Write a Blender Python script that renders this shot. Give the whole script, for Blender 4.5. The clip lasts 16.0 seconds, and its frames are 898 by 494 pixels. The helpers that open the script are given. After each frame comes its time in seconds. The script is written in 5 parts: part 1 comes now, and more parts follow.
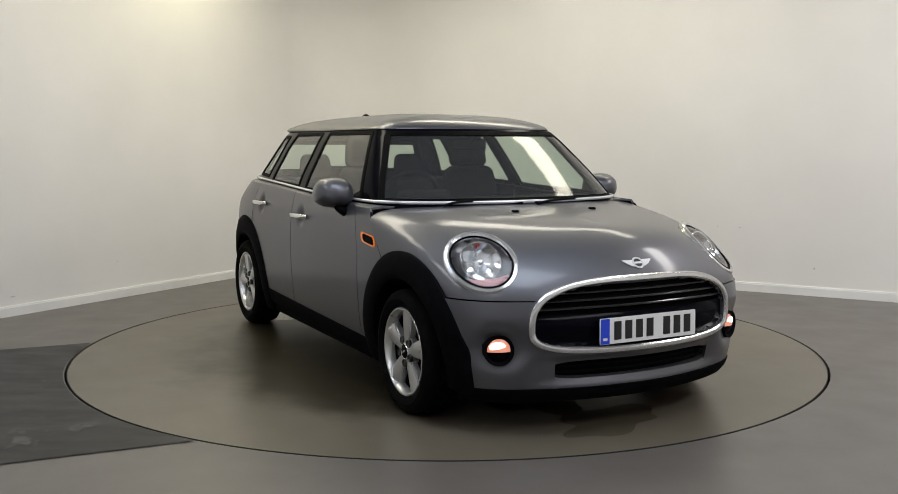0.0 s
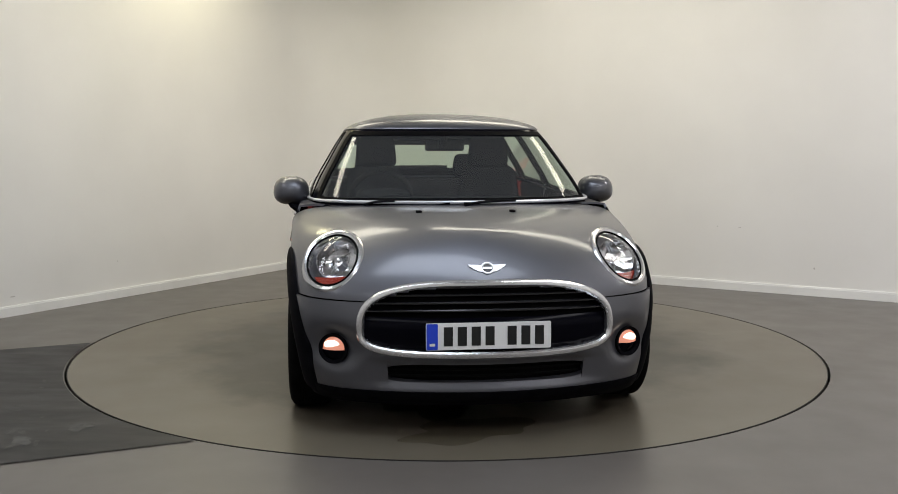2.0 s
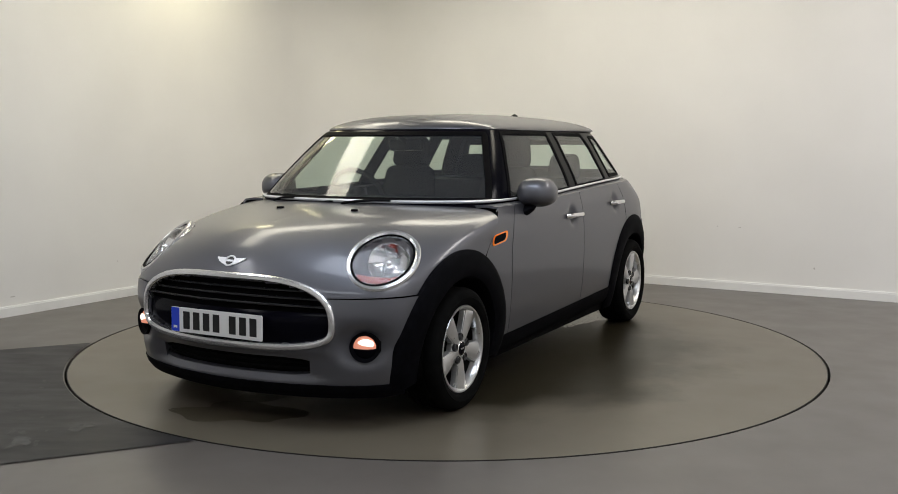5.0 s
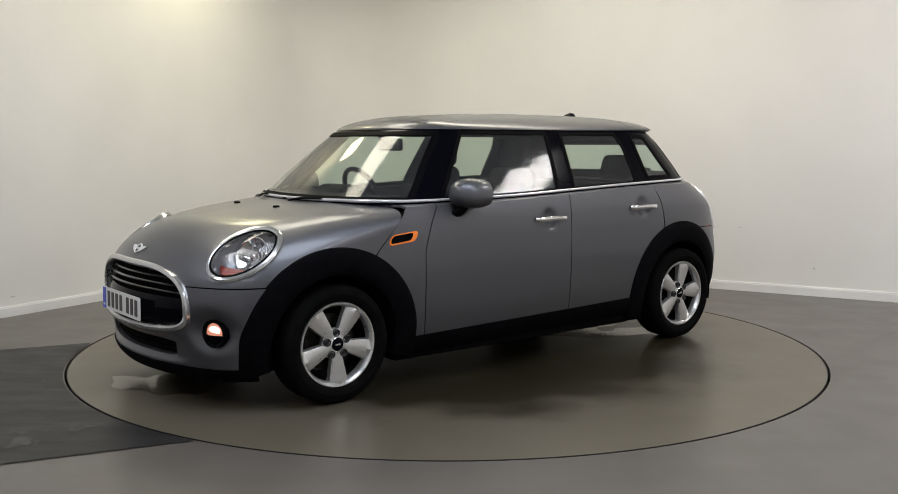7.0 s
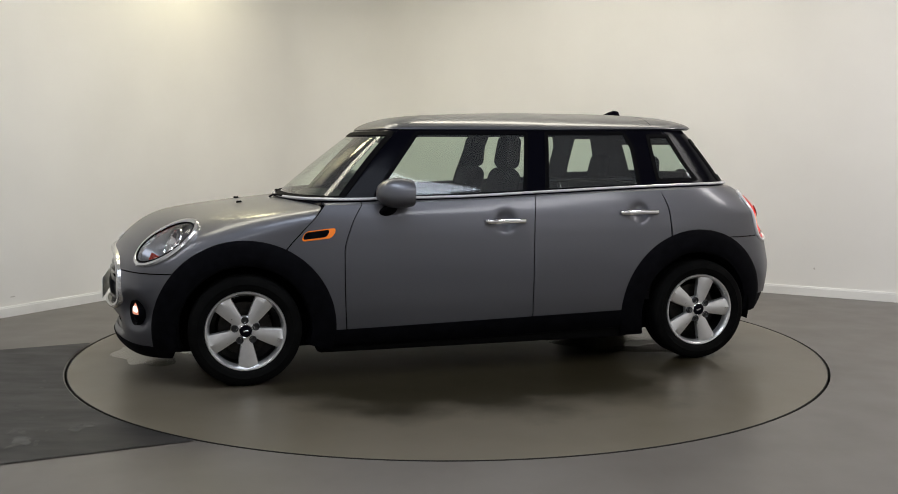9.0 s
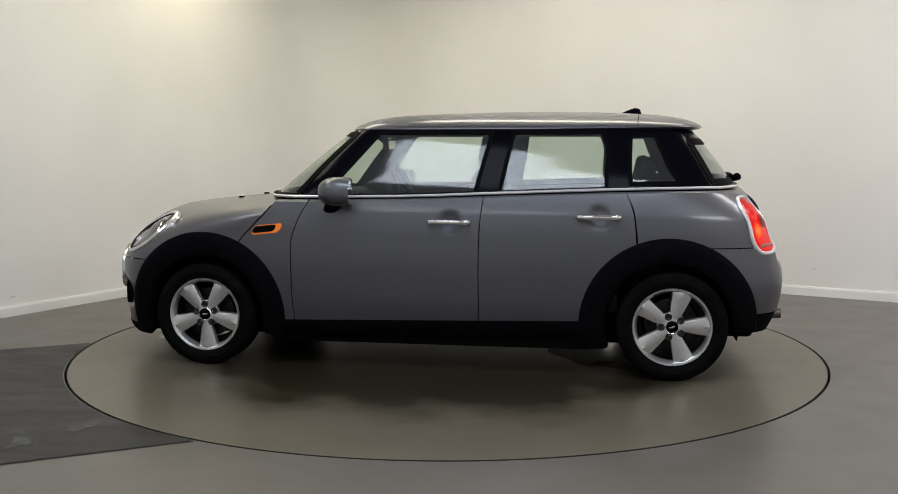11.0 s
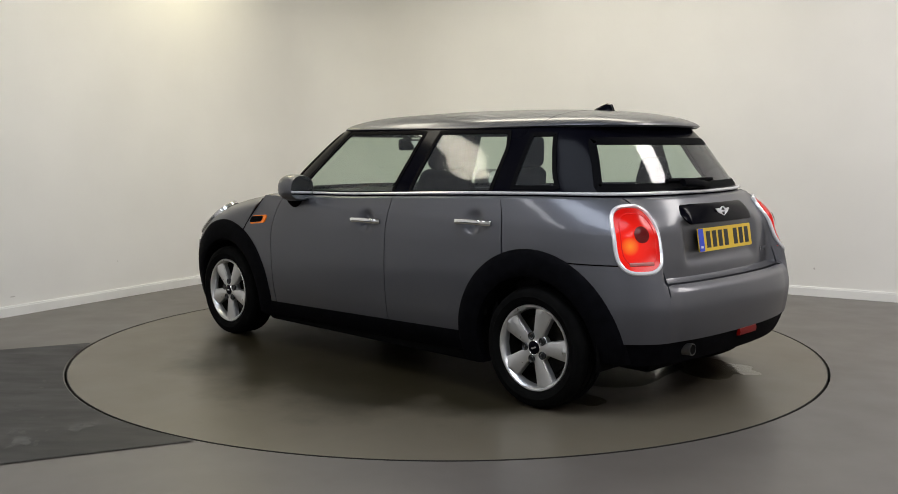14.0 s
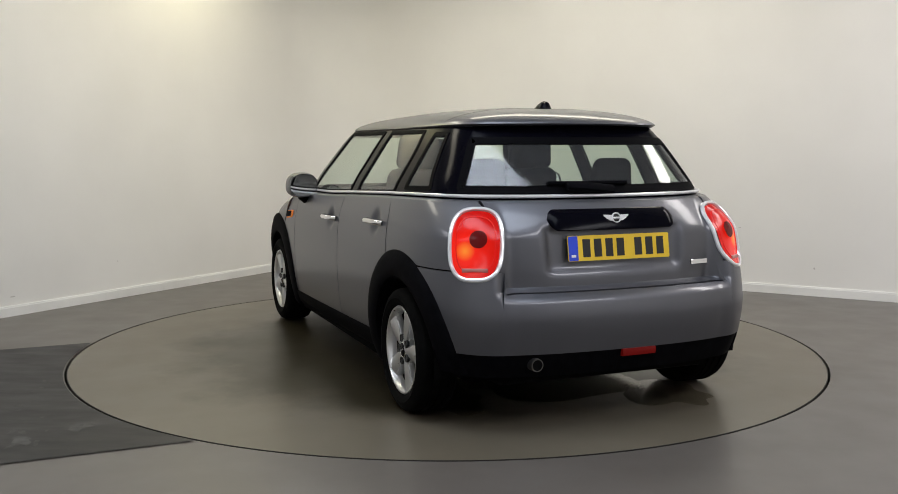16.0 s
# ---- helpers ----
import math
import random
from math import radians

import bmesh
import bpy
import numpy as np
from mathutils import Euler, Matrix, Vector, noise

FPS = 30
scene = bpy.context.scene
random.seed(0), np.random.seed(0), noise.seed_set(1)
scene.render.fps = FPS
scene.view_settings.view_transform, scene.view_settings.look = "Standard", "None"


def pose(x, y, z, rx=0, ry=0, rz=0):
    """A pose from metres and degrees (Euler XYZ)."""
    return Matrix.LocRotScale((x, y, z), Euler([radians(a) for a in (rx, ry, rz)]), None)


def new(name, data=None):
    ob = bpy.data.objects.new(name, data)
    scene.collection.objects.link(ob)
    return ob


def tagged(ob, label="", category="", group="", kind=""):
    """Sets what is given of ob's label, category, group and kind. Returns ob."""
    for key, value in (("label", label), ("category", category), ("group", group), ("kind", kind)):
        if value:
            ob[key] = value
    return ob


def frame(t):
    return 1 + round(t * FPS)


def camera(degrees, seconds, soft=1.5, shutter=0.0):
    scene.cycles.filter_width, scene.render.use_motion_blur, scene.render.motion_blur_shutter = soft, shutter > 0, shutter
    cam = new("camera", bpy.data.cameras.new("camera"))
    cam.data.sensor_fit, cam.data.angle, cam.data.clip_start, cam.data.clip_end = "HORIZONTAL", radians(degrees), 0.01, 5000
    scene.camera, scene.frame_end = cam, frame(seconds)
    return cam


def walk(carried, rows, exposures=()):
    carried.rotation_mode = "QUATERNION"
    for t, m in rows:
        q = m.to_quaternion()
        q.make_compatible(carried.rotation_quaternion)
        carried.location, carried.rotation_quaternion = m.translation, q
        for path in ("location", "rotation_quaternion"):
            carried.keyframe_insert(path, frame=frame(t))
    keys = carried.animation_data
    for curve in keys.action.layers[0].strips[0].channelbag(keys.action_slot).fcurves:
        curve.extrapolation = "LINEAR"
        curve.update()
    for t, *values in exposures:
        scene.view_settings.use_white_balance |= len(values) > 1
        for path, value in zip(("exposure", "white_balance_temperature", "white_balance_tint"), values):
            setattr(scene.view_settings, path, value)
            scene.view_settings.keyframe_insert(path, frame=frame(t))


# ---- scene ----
cam = camera(50.58, 16.0, soft=0.9)
# the camera stands on a tripod and never moves
CAMERA_POSE = pose(0.02, -5.837, 1.2365, 83.846, 0.0, 0.11)
walk(cam, [(0.0, CAMERA_POSE), (16.0, CAMERA_POSE)])
scene.view_settings.exposure = 0.0

# ---------------------------------------------------------------- plan numbers
CORNER = Vector((-1.190, 4.335, 0))            # where the two back walls would meet
U = Vector((-0.5045, -0.8634, 0))              # along the west wall, towards the camera
V = Vector((0.8634, -0.5045, 0))               # along the north wall
ROOM_U, ROOM_V, ROOM_H = 9.6, 9.4, 3.3
COVE = 0.8                                     # radius of the rounded corner
TABLE_R = 2.217


def room(u, v, z=0.0):
    return CORNER + U * u + V * v + Vector((0, 0, z))


# ---------------------------------------------------------------- world and lamps
world = bpy.data.worlds.new("world")
scene.world = world
world.use_nodes = True
world.node_tree.nodes["Background"].inputs[0].default_value = (0.5, 0.5, 0.52, 1)
world.node_tree.nodes["Background"].inputs[1].default_value = 0.02

LAMPS = [  # u, v, length, width, turn along v (1) or u (0), watts, colour
    (2.25, 0.32, 0.5, 0.3, 0, 10, (1.0, 0.91, 0.52)),
    (3.3, 1.35, 3.2, 0.5, 0, 34, (1.0, 0.935, 0.755)),
    (1.35, 3.4, 3.2, 0.5, 1, 42, (1.0, 0.935, 0.765)),
    (1.6, 7.0, 2.4, 0.6, 1, 62, (1.0, 0.96, 0.94)),
    (7.0, 1.5, 2.4, 0.5, 0, 30, (0.93, 0.94, 1.0)),
    (5.2, 4.5, 2.8, 1.2, 1, 58, (0.74, 0.84, 1.0)),
    (8.3, 4.6, 2.8, 0.7, 1, 28, (0.86, 0.91, 1.0)),
    (5.4, 7.8, 2.8, 0.7, 0, 72, (0.95, 0.95, 1.0)),
]


# ---------------------------------------------------------------- materials
def material(name, colour, rough=0.5, metal=0.0, coat=0.0, emission=None, strength=0.0, spec=0.5):
    m = bpy.data.materials.new(name)
    m.use_nodes = True
    b = m.node_tree.nodes["Principled BSDF"]
    b.inputs["Base Color"].default_value = (*colour, 1)
    b.inputs["Roughness"].default_value = rough
    b.inputs["Metallic"].default_value = metal
    b.inputs["Coat Weight"].default_value = coat
    b.inputs["Coat Roughness"].default_value = 0.04
    b.inputs["Specular IOR Level"].default_value = spec
    if emission:
        b.inputs["Emission Color"].default_value = (*emission, 1)
        b.inputs["Emission Strength"].default_value = strength
    return m


def vary(m, a, b, scale, detail=4.0, low=0.35, high=0.65, rough=None, bump=0.0, bump_scale=60.0, stretch=(1, 1, 1)):
    """Colour runs from a to b by noise; roughness and a fine bump may follow their own."""
    nt = m.node_tree
    bs = nt.nodes["Principled BSDF"]
    co = nt.nodes.new("ShaderNodeTexCoord")
    mp = nt.nodes.new("ShaderNodeMapping")
    mp.inputs["Scale"].default_value = stretch
    nt.links.new(co.outputs["Object"], mp.inputs["Vector"])
    n = nt.nodes.new("ShaderNodeTexNoise")
    n.inputs["Scale"].default_value, n.inputs["Detail"].default_value = scale, detail
    nt.links.new(mp.outputs[0], n.inputs["Vector"])
    r = nt.nodes.new("ShaderNodeValToRGB")
    r.color_ramp.elements[0].position, r.color_ramp.elements[1].position = low, high
    r.color_ramp.elements[0].color, r.color_ramp.elements[1].color = (*a, 1), (*b, 1)
    nt.links.new(n.outputs["Fac"], r.inputs["Fac"])
    nt.links.new(r.outputs["Color"], bs.inputs["Base Color"])
    if rough:
        n2 = nt.nodes.new("ShaderNodeTexNoise")
        n2.inputs["Scale"].default_value, n2.inputs["Detail"].default_value = scale * 2.7, 5.0
        nt.links.new(mp.outputs[0], n2.inputs["Vector"])
        mr = nt.nodes.new("ShaderNodeMapRange")
        mr.inputs["From Min"].default_value, mr.inputs["From Max"].default_value = 0.1, 0.9
        mr.inputs["To Min"].default_value, mr.inputs["To Max"].default_value = rough
        nt.links.new(n2.outputs["Fac"], mr.inputs["Value"])
        nt.links.new(mr.outputs["Result"], bs.inputs["Roughness"])
    if bump:
        n3 = nt.nodes.new("ShaderNodeTexNoise")
        n3.inputs["Scale"].default_value, n3.inputs["Detail"].default_value = bump_scale, 3.0
        nt.links.new(co.outputs["Object"], n3.inputs["Vector"])
        bp = nt.nodes.new("ShaderNodeBump")
        bp.inputs["Strength"].default_value, bp.inputs["Distance"].default_value = bump, 0.004
        nt.links.new(n3.outputs["Fac"], bp.inputs["Height"])
        nt.links.new(bp.outputs["Normal"], bs.inputs["Normal"])
    return m


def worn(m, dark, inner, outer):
    """Mottled tyre dirt with under-car shade painted in, thick mid-deck, gone at the rim."""
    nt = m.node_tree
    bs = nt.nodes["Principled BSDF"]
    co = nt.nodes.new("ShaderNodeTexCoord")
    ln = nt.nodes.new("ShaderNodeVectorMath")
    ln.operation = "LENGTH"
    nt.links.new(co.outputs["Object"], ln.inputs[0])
    shade_fall = nt.nodes.new("ShaderNodeMapRange")
    shade_fall.interpolation_type = "SMOOTHSTEP"
    shade_fall.inputs["From Min"].default_value, shade_fall.inputs["From Max"].default_value = inner, outer
    shade_fall.inputs["To Min"].default_value, shade_fall.inputs["To Max"].default_value = 0.34, -0.30
    nt.links.new(ln.outputs["Value"], shade_fall.inputs["Value"])
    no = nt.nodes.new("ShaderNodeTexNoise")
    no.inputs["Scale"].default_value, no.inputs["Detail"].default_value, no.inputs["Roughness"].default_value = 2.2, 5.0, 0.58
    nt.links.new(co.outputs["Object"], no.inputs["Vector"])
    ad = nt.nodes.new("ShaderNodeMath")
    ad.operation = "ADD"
    nt.links.new(shade_fall.outputs["Result"], ad.inputs[0])
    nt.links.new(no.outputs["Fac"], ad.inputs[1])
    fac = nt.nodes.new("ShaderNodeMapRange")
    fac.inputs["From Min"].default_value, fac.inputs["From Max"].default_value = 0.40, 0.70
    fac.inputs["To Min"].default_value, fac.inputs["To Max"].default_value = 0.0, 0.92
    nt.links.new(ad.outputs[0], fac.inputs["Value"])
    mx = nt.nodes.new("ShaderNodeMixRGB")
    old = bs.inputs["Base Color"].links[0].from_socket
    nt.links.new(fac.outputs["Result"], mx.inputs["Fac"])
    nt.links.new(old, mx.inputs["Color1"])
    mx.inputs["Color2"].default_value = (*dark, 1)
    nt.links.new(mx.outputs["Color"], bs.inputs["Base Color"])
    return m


def lit_from(m, at, reach, near, far, strength):
    """A lens lit by the bulb behind it: the glow fades and reddens away from the bulb (mirrored in y)."""
    nt = m.node_tree
    bs = nt.nodes["Principled BSDF"]
    co = nt.nodes.new("ShaderNodeTexCoord")
    fold = nt.nodes.new("ShaderNodeVectorMath")
    fold.operation = "ABSOLUTE"
    nt.links.new(co.outputs["Object"], fold.inputs[0])
    ds = nt.nodes.new("ShaderNodeVectorMath")
    ds.operation = "DISTANCE"
    ds.inputs[1].default_value = (abs(at[0]), abs(at[1]), abs(at[2]))
    nt.links.new(fold.outputs[0], ds.inputs[0])
    mr = nt.nodes.new("ShaderNodeMapRange")
    mr.inputs["From Min"].default_value, mr.inputs["From Max"].default_value = 0.0, reach
    nt.links.new(ds.outputs["Value"], mr.inputs["Value"])
    cr = nt.nodes.new("ShaderNodeValToRGB")
    cr.color_ramp.elements[0].color, cr.color_ramp.elements[1].color = (*near, 1), (*far, 1)
    mid = cr.color_ramp.elements.new(0.26)
    mid.color = (0.90, 0.016, 0.005, 1)
    nt.links.new(mr.outputs["Result"], cr.inputs["Fac"])
    nt.links.new(cr.outputs["Color"], bs.inputs["Emission Color"])
    bs.inputs["Emission Strength"].default_value = strength
    return m


def glass(name, tint, ior=1.5, rough=0.0, film=0.0):
    m = bpy.data.materials.new(name)
    m.use_nodes = True
    nt = m.node_tree
    nt.nodes.remove(nt.nodes["Principled BSDF"])
    tr = nt.nodes.new("ShaderNodeBsdfTransparent")
    tr.inputs["Color"].default_value = (*tint, 1)
    gl = nt.nodes.new("ShaderNodeBsdfGlossy")
    gl.inputs["Roughness"].default_value = rough
    lw = nt.nodes.new("ShaderNodeLayerWeight")
    lw.inputs["Blend"].default_value = 0.5
    pw = nt.nodes.new("ShaderNodeMath")
    pw.operation = "POWER"
    pw.inputs[1].default_value = 5.0
    nt.links.new(lw.outputs["Facing"], pw.inputs[0])
    f0 = ((ior - 1) / (ior + 1)) ** 2 * 1.9
    fr = nt.nodes.new("ShaderNodeMath")
    fr.operation = "MULTIPLY_ADD"
    fr.inputs[1].default_value, fr.inputs[2].default_value = 1 - f0, f0
    nt.links.new(pw.outputs[0], fr.inputs[0])
    mx = nt.nodes.new("ShaderNodeMixShader")
    nt.links.new(fr.outputs[0], mx.inputs[0])
    nt.links.new(tr.outputs[0], mx.inputs[1])
    nt.links.new(gl.outputs[0], mx.inputs[2])
    # pale haze painted evenly over the pane, in place of reflected light
    df = nt.nodes.new("ShaderNodeBsdfDiffuse")
    df.inputs["Color"].default_value = (0.55, 0.58, 0.62, 1)
    haze_mix = nt.nodes.new("ShaderNodeMixShader")
    haze_mix.inputs[0].default_value = film
    nt.links.new(mx.outputs[0], haze_mix.inputs[1])
    nt.links.new(df.outputs[0], haze_mix.inputs[2])
    nt.links.new(haze_mix.outputs[0], nt.nodes["Material Output"].inputs["Surface"])
    return m


M_WALL = vary(material("wall_paint", (0.8, 0.79, 0.77), 0.75), (0.76, 0.75, 0.73), (0.81, 0.80, 0.78), 0.9, bump=0.05, bump_scale=180)
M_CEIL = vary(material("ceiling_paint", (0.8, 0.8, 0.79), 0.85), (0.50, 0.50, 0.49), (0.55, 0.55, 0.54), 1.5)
M_BASE = vary(material("baseboard_paint", (0.8, 0.8, 0.79), 0.4), (0.76, 0.76, 0.75), (0.82, 0.82, 0.81), 3.0)
M_FLOOR = vary(material("floor_resin", (0.2, 0.19, 0.18), 0.35), (0.082, 0.072, 0.063), (0.106, 0.096, 0.087), 1.6, 5.0, low=0.25, high=0.75, rough=(0.28, 0.40))
# the deck's dark middle holds painted under-car shade besides tyre dirt
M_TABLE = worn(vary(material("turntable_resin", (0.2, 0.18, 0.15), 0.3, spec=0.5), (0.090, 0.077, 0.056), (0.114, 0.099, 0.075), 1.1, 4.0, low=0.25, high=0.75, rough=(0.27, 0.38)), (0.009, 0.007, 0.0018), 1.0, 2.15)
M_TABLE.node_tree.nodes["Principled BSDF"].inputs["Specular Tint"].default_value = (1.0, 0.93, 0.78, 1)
M_MAT = vary(material("dark_floor_paint", (0.06, 0.06, 0.062), 0.4, spec=0.2), (0.006, 0.0062, 0.008), (0.024, 0.023, 0.0235), 1.6, 6.0, low=0.3, high=0.75, rough=(0.33, 0.5), stretch=(1.0, 2.6, 1.0))
M_SCUFF = vary(material("pale_scuff", (0.14, 0.14, 0.14), 0.6), (0.018, 0.018, 0.019), (0.062, 0.061, 0.058), 16.0, low=0.3, high=0.7)
M_WATER = glass("water_film", (0.95, 0.94, 0.90), 1.33, 0.12)
M_PIT = material("gap_black", (0.003, 0.003, 0.003), 0.9, spec=0.05)
M_PAINT = vary(material("grey_metallic_paint", (0.11, 0.11, 0.115), 0.45, 0.74, 0.5), (0.096, 0.097, 0.110), (0.108, 0.109, 0.122), 700.0, 2.0)
M_PAINT.node_tree.nodes["Principled BSDF"].inputs["Coat Roughness"].default_value = 0.13
M_GLOSS = material("gloss_black", (0.002, 0.002, 0.004), 0.14, 0.0, 0.0, spec=0.045)
M_PLASTIC = vary(material("black_plastic", (0.005, 0.005, 0.006), 0.7, spec=0.035), (0.0015, 0.0015, 0.0022), (0.0032, 0.0032, 0.0045), 25.0, bump=0.08, bump_scale=600)
M_RUBBER = vary(material("tyre_rubber", (0.005, 0.005, 0.005), 0.85, spec=0.05), (0.002, 0.002, 0.002), (0.004, 0.004, 0.0038), 18.0)
M_SEAL = material("rubber_seal", (0.002, 0.002, 0.0026), 0.6, spec=0.03)
M_CHROME = material("chrome", (0.82, 0.82, 0.83), 0.08, 1.0)
M_SATIN = material("satin_silver", (0.66, 0.66, 0.66), 0.22, 0.9)
M_STEEL = material("dull_steel", (0.13, 0.125, 0.12), 0.35, 0.9)
M_BADGE = material("badge_silver", (0.72, 0.72, 0.73), 0.3, 0.35)
M_ALLOY = vary(material("alloy_silver", (0.55, 0.55, 0.56), 0.3, 0.85), (0.56, 0.56, 0.56), (0.66, 0.66, 0.655), 9.0, rough=(0.24, 0.36))
# the rim's alloy again, with the barrel's shade painted in as near-black
M_BARREL = vary(material("shaded_alloy", (0.05, 0.05, 0.05), 0.5, 0.5), (0.006, 0.006, 0.006), (0.018, 0.017, 0.016), 14.0)
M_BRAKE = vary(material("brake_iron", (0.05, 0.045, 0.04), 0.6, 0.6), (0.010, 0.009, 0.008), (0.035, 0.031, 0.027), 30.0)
M_GLASS = glass("window_glass", (0.80, 0.88, 0.82), 1.5, 0.07, 0.035)
M_CLEAR = glass("clear_lens", (0.95, 0.955, 0.96), 1.35)
M_CLOTH = vary(material("seat_cloth", (0.02, 0.02, 0.022), 0.9, spec=0.04), (0.006, 0.006, 0.0075), (0.011, 0.011, 0.013), 90.0, bump=0.0, bump_scale=400)
M_DASH = vary(material("dashboard_plastic", (0.015, 0.015, 0.016), 0.6, spec=0.08), (0.005, 0.005, 0.006), (0.009, 0.009, 0.010), 40.0)
M_RED = material("red_lens", (0.26, 0.003, 0.002), 0.2, 0.0, 0.0, (1.0, 0.008, 0.005), 0.55, 0.25)
M_REDDULL = material("dull_red_lens", (0.11, 0.004, 0.003), 0.3, 0.0, 0.0, (1.0, 0.01, 0.005), 0.03, 0.15)
M_REDDARK = material("dark_red_lens", (0.05, 0.002, 0.002), 0.25, 0.0, 0.0, (1.0, 0.01, 0.01), 0.05, 0.2)
M_REDMID = material("inner_red_lens", (0.30, 0.006, 0.005), 0.2, 0.0, 0.0, (1.0, 0.014, 0.012), 0.38, 0.25)
M_AMBER = material("amber_lens", (0.75, 0.17, 0.01), 0.18, 0.0, 0.6, (1.0, 0.26, 0.01), 0.18)
M_ORANGE = material("orange_red_reflector", (0.26, 0.022, 0.010), 0.25)
M_FOG = material("lit_fog_glass", (0.5, 0.25, 0.2), 0.15, 0.0, 0.5, (1.0, 0.36, 0.21), 0.52)
M_FOGHOT = material("fog_bulb", (0.9, 0.8, 0.7), 0.2, 0.0, 0.0, (1.0, 0.80, 0.66), 1.3)
M_SLAT = material("gloss_slat", (0.006, 0.006, 0.008), 0.18, 0.0, 0.0, spec=0.8)
M_REFLECT = material("lamp_reflector", (0.85, 0.85, 0.86), 0.12, 1.0)
M_PLATE_W = material("white_plate", (0.72, 0.72, 0.71), 0.3)
M_PLATE_Y = material("yellow_plate", (0.75, 0.5, 0.02), 0.3)
M_BLUE = material("blue_band", (0.012, 0.05, 0.55), 0.3)
M_INK = material("plate_ink", (0.006, 0.006, 0.006), 0.4)
M_DARKBOWL = material("lamp_bowl", (0.20, 0.20, 0.215), 0.28, 0.7)
M_GREYBOWL = material("lamp_fin", (0.3, 0.3, 0.3), 0.3, 0.7)
M_CHROMEWHITE = material("bright_chrome", (0.80, 0.80, 0.81), 0.22, 0.4)
M_RING = material("silver_ring", (0.62, 0.62, 0.62), 0.2, 0.85)
M_GREYRED = material("pale_red_lens", (0.42, 0.14, 0.12), 0.2)
M_EDGE = material("dark_edge", (0.02, 0.019, 0.017), 0.5, 0.4)
M_MARK = vary(material("wall_scuff", (0.5, 0.48, 0.46), 0.8), (0.44, 0.42, 0.40), (0.6, 0.58, 0.56), 60.0)
M_BOLT = material("dark_bolt", (0.03, 0.03, 0.03), 0.4, 0.5)
M_LINING = vary(material("dark_headliner", (0.07, 0.07, 0.072), 0.9, spec=0.05), (0.028, 0.028, 0.030), (0.040, 0.040, 0.042), 60.0)
M_MIRROR = material("mirror_glass", (0.85, 0.87, 0.88), 0.02, 1.0)
M_LAMP = material("lamp_panel", (0.8, 0.8, 0.8), 0.5, 0, 0, (1.0, 0.97, 0.92), 1.0)
M_CASE = material("lamp_housing", (0.75, 0.75, 0.75), 0.4)


# ---------------------------------------------------------------- mesh helpers
def part(name, bm, mat, parent=None, label="", smooth=True, angle=32):
    """Links a bmesh as one mesh object under a thing or a part."""
    bm.normal_update()
    me = bpy.data.meshes.new(name)
    bm.to_mesh(me)
    bm.free()
    me.materials.append(mat)
    if smooth:
        me.shade_smooth()
        me.set_sharp_from_angle(angle=radians(angle))
    ob = new(name, me)
    ob.parent = parent
    return tagged(ob, label)


def thing(name, m=None):
    ob = new(name)
    ob.empty_display_size = 0.1
    if m is not None:
        ob.matrix_basis = m
    return ob


def curve(xs, ys):
    """A smooth monotone interpolation through the given stations."""
    xs, ys = np.array(xs, float), np.array(ys, float)
    if xs[0] > xs[-1]:
        xs, ys = xs[::-1], ys[::-1]
    h = np.diff(xs)
    d = np.diff(ys) / h
    m = np.concatenate([[d[0]], np.where(d[:-1] * d[1:] > 0, 2 * d[:-1] * d[1:] / (d[:-1] + d[1:] + 1e-12), 0), [d[-1]]])

    def f(x):
        x = np.clip(np.asarray(x, float), xs[0], xs[-1])
        i = np.clip(np.searchsorted(xs, x) - 1, 0, len(h) - 1)
        t = (x - xs[i]) / h[i]
        return ((1 + 2 * t) * (1 - t) ** 2 * ys[i] + t * (1 - t) ** 2 * h[i] * m[i]
                + t * t * (3 - 2 * t) * ys[i + 1] + t * t * (t - 1) * h[i] * m[i + 1])
    return f


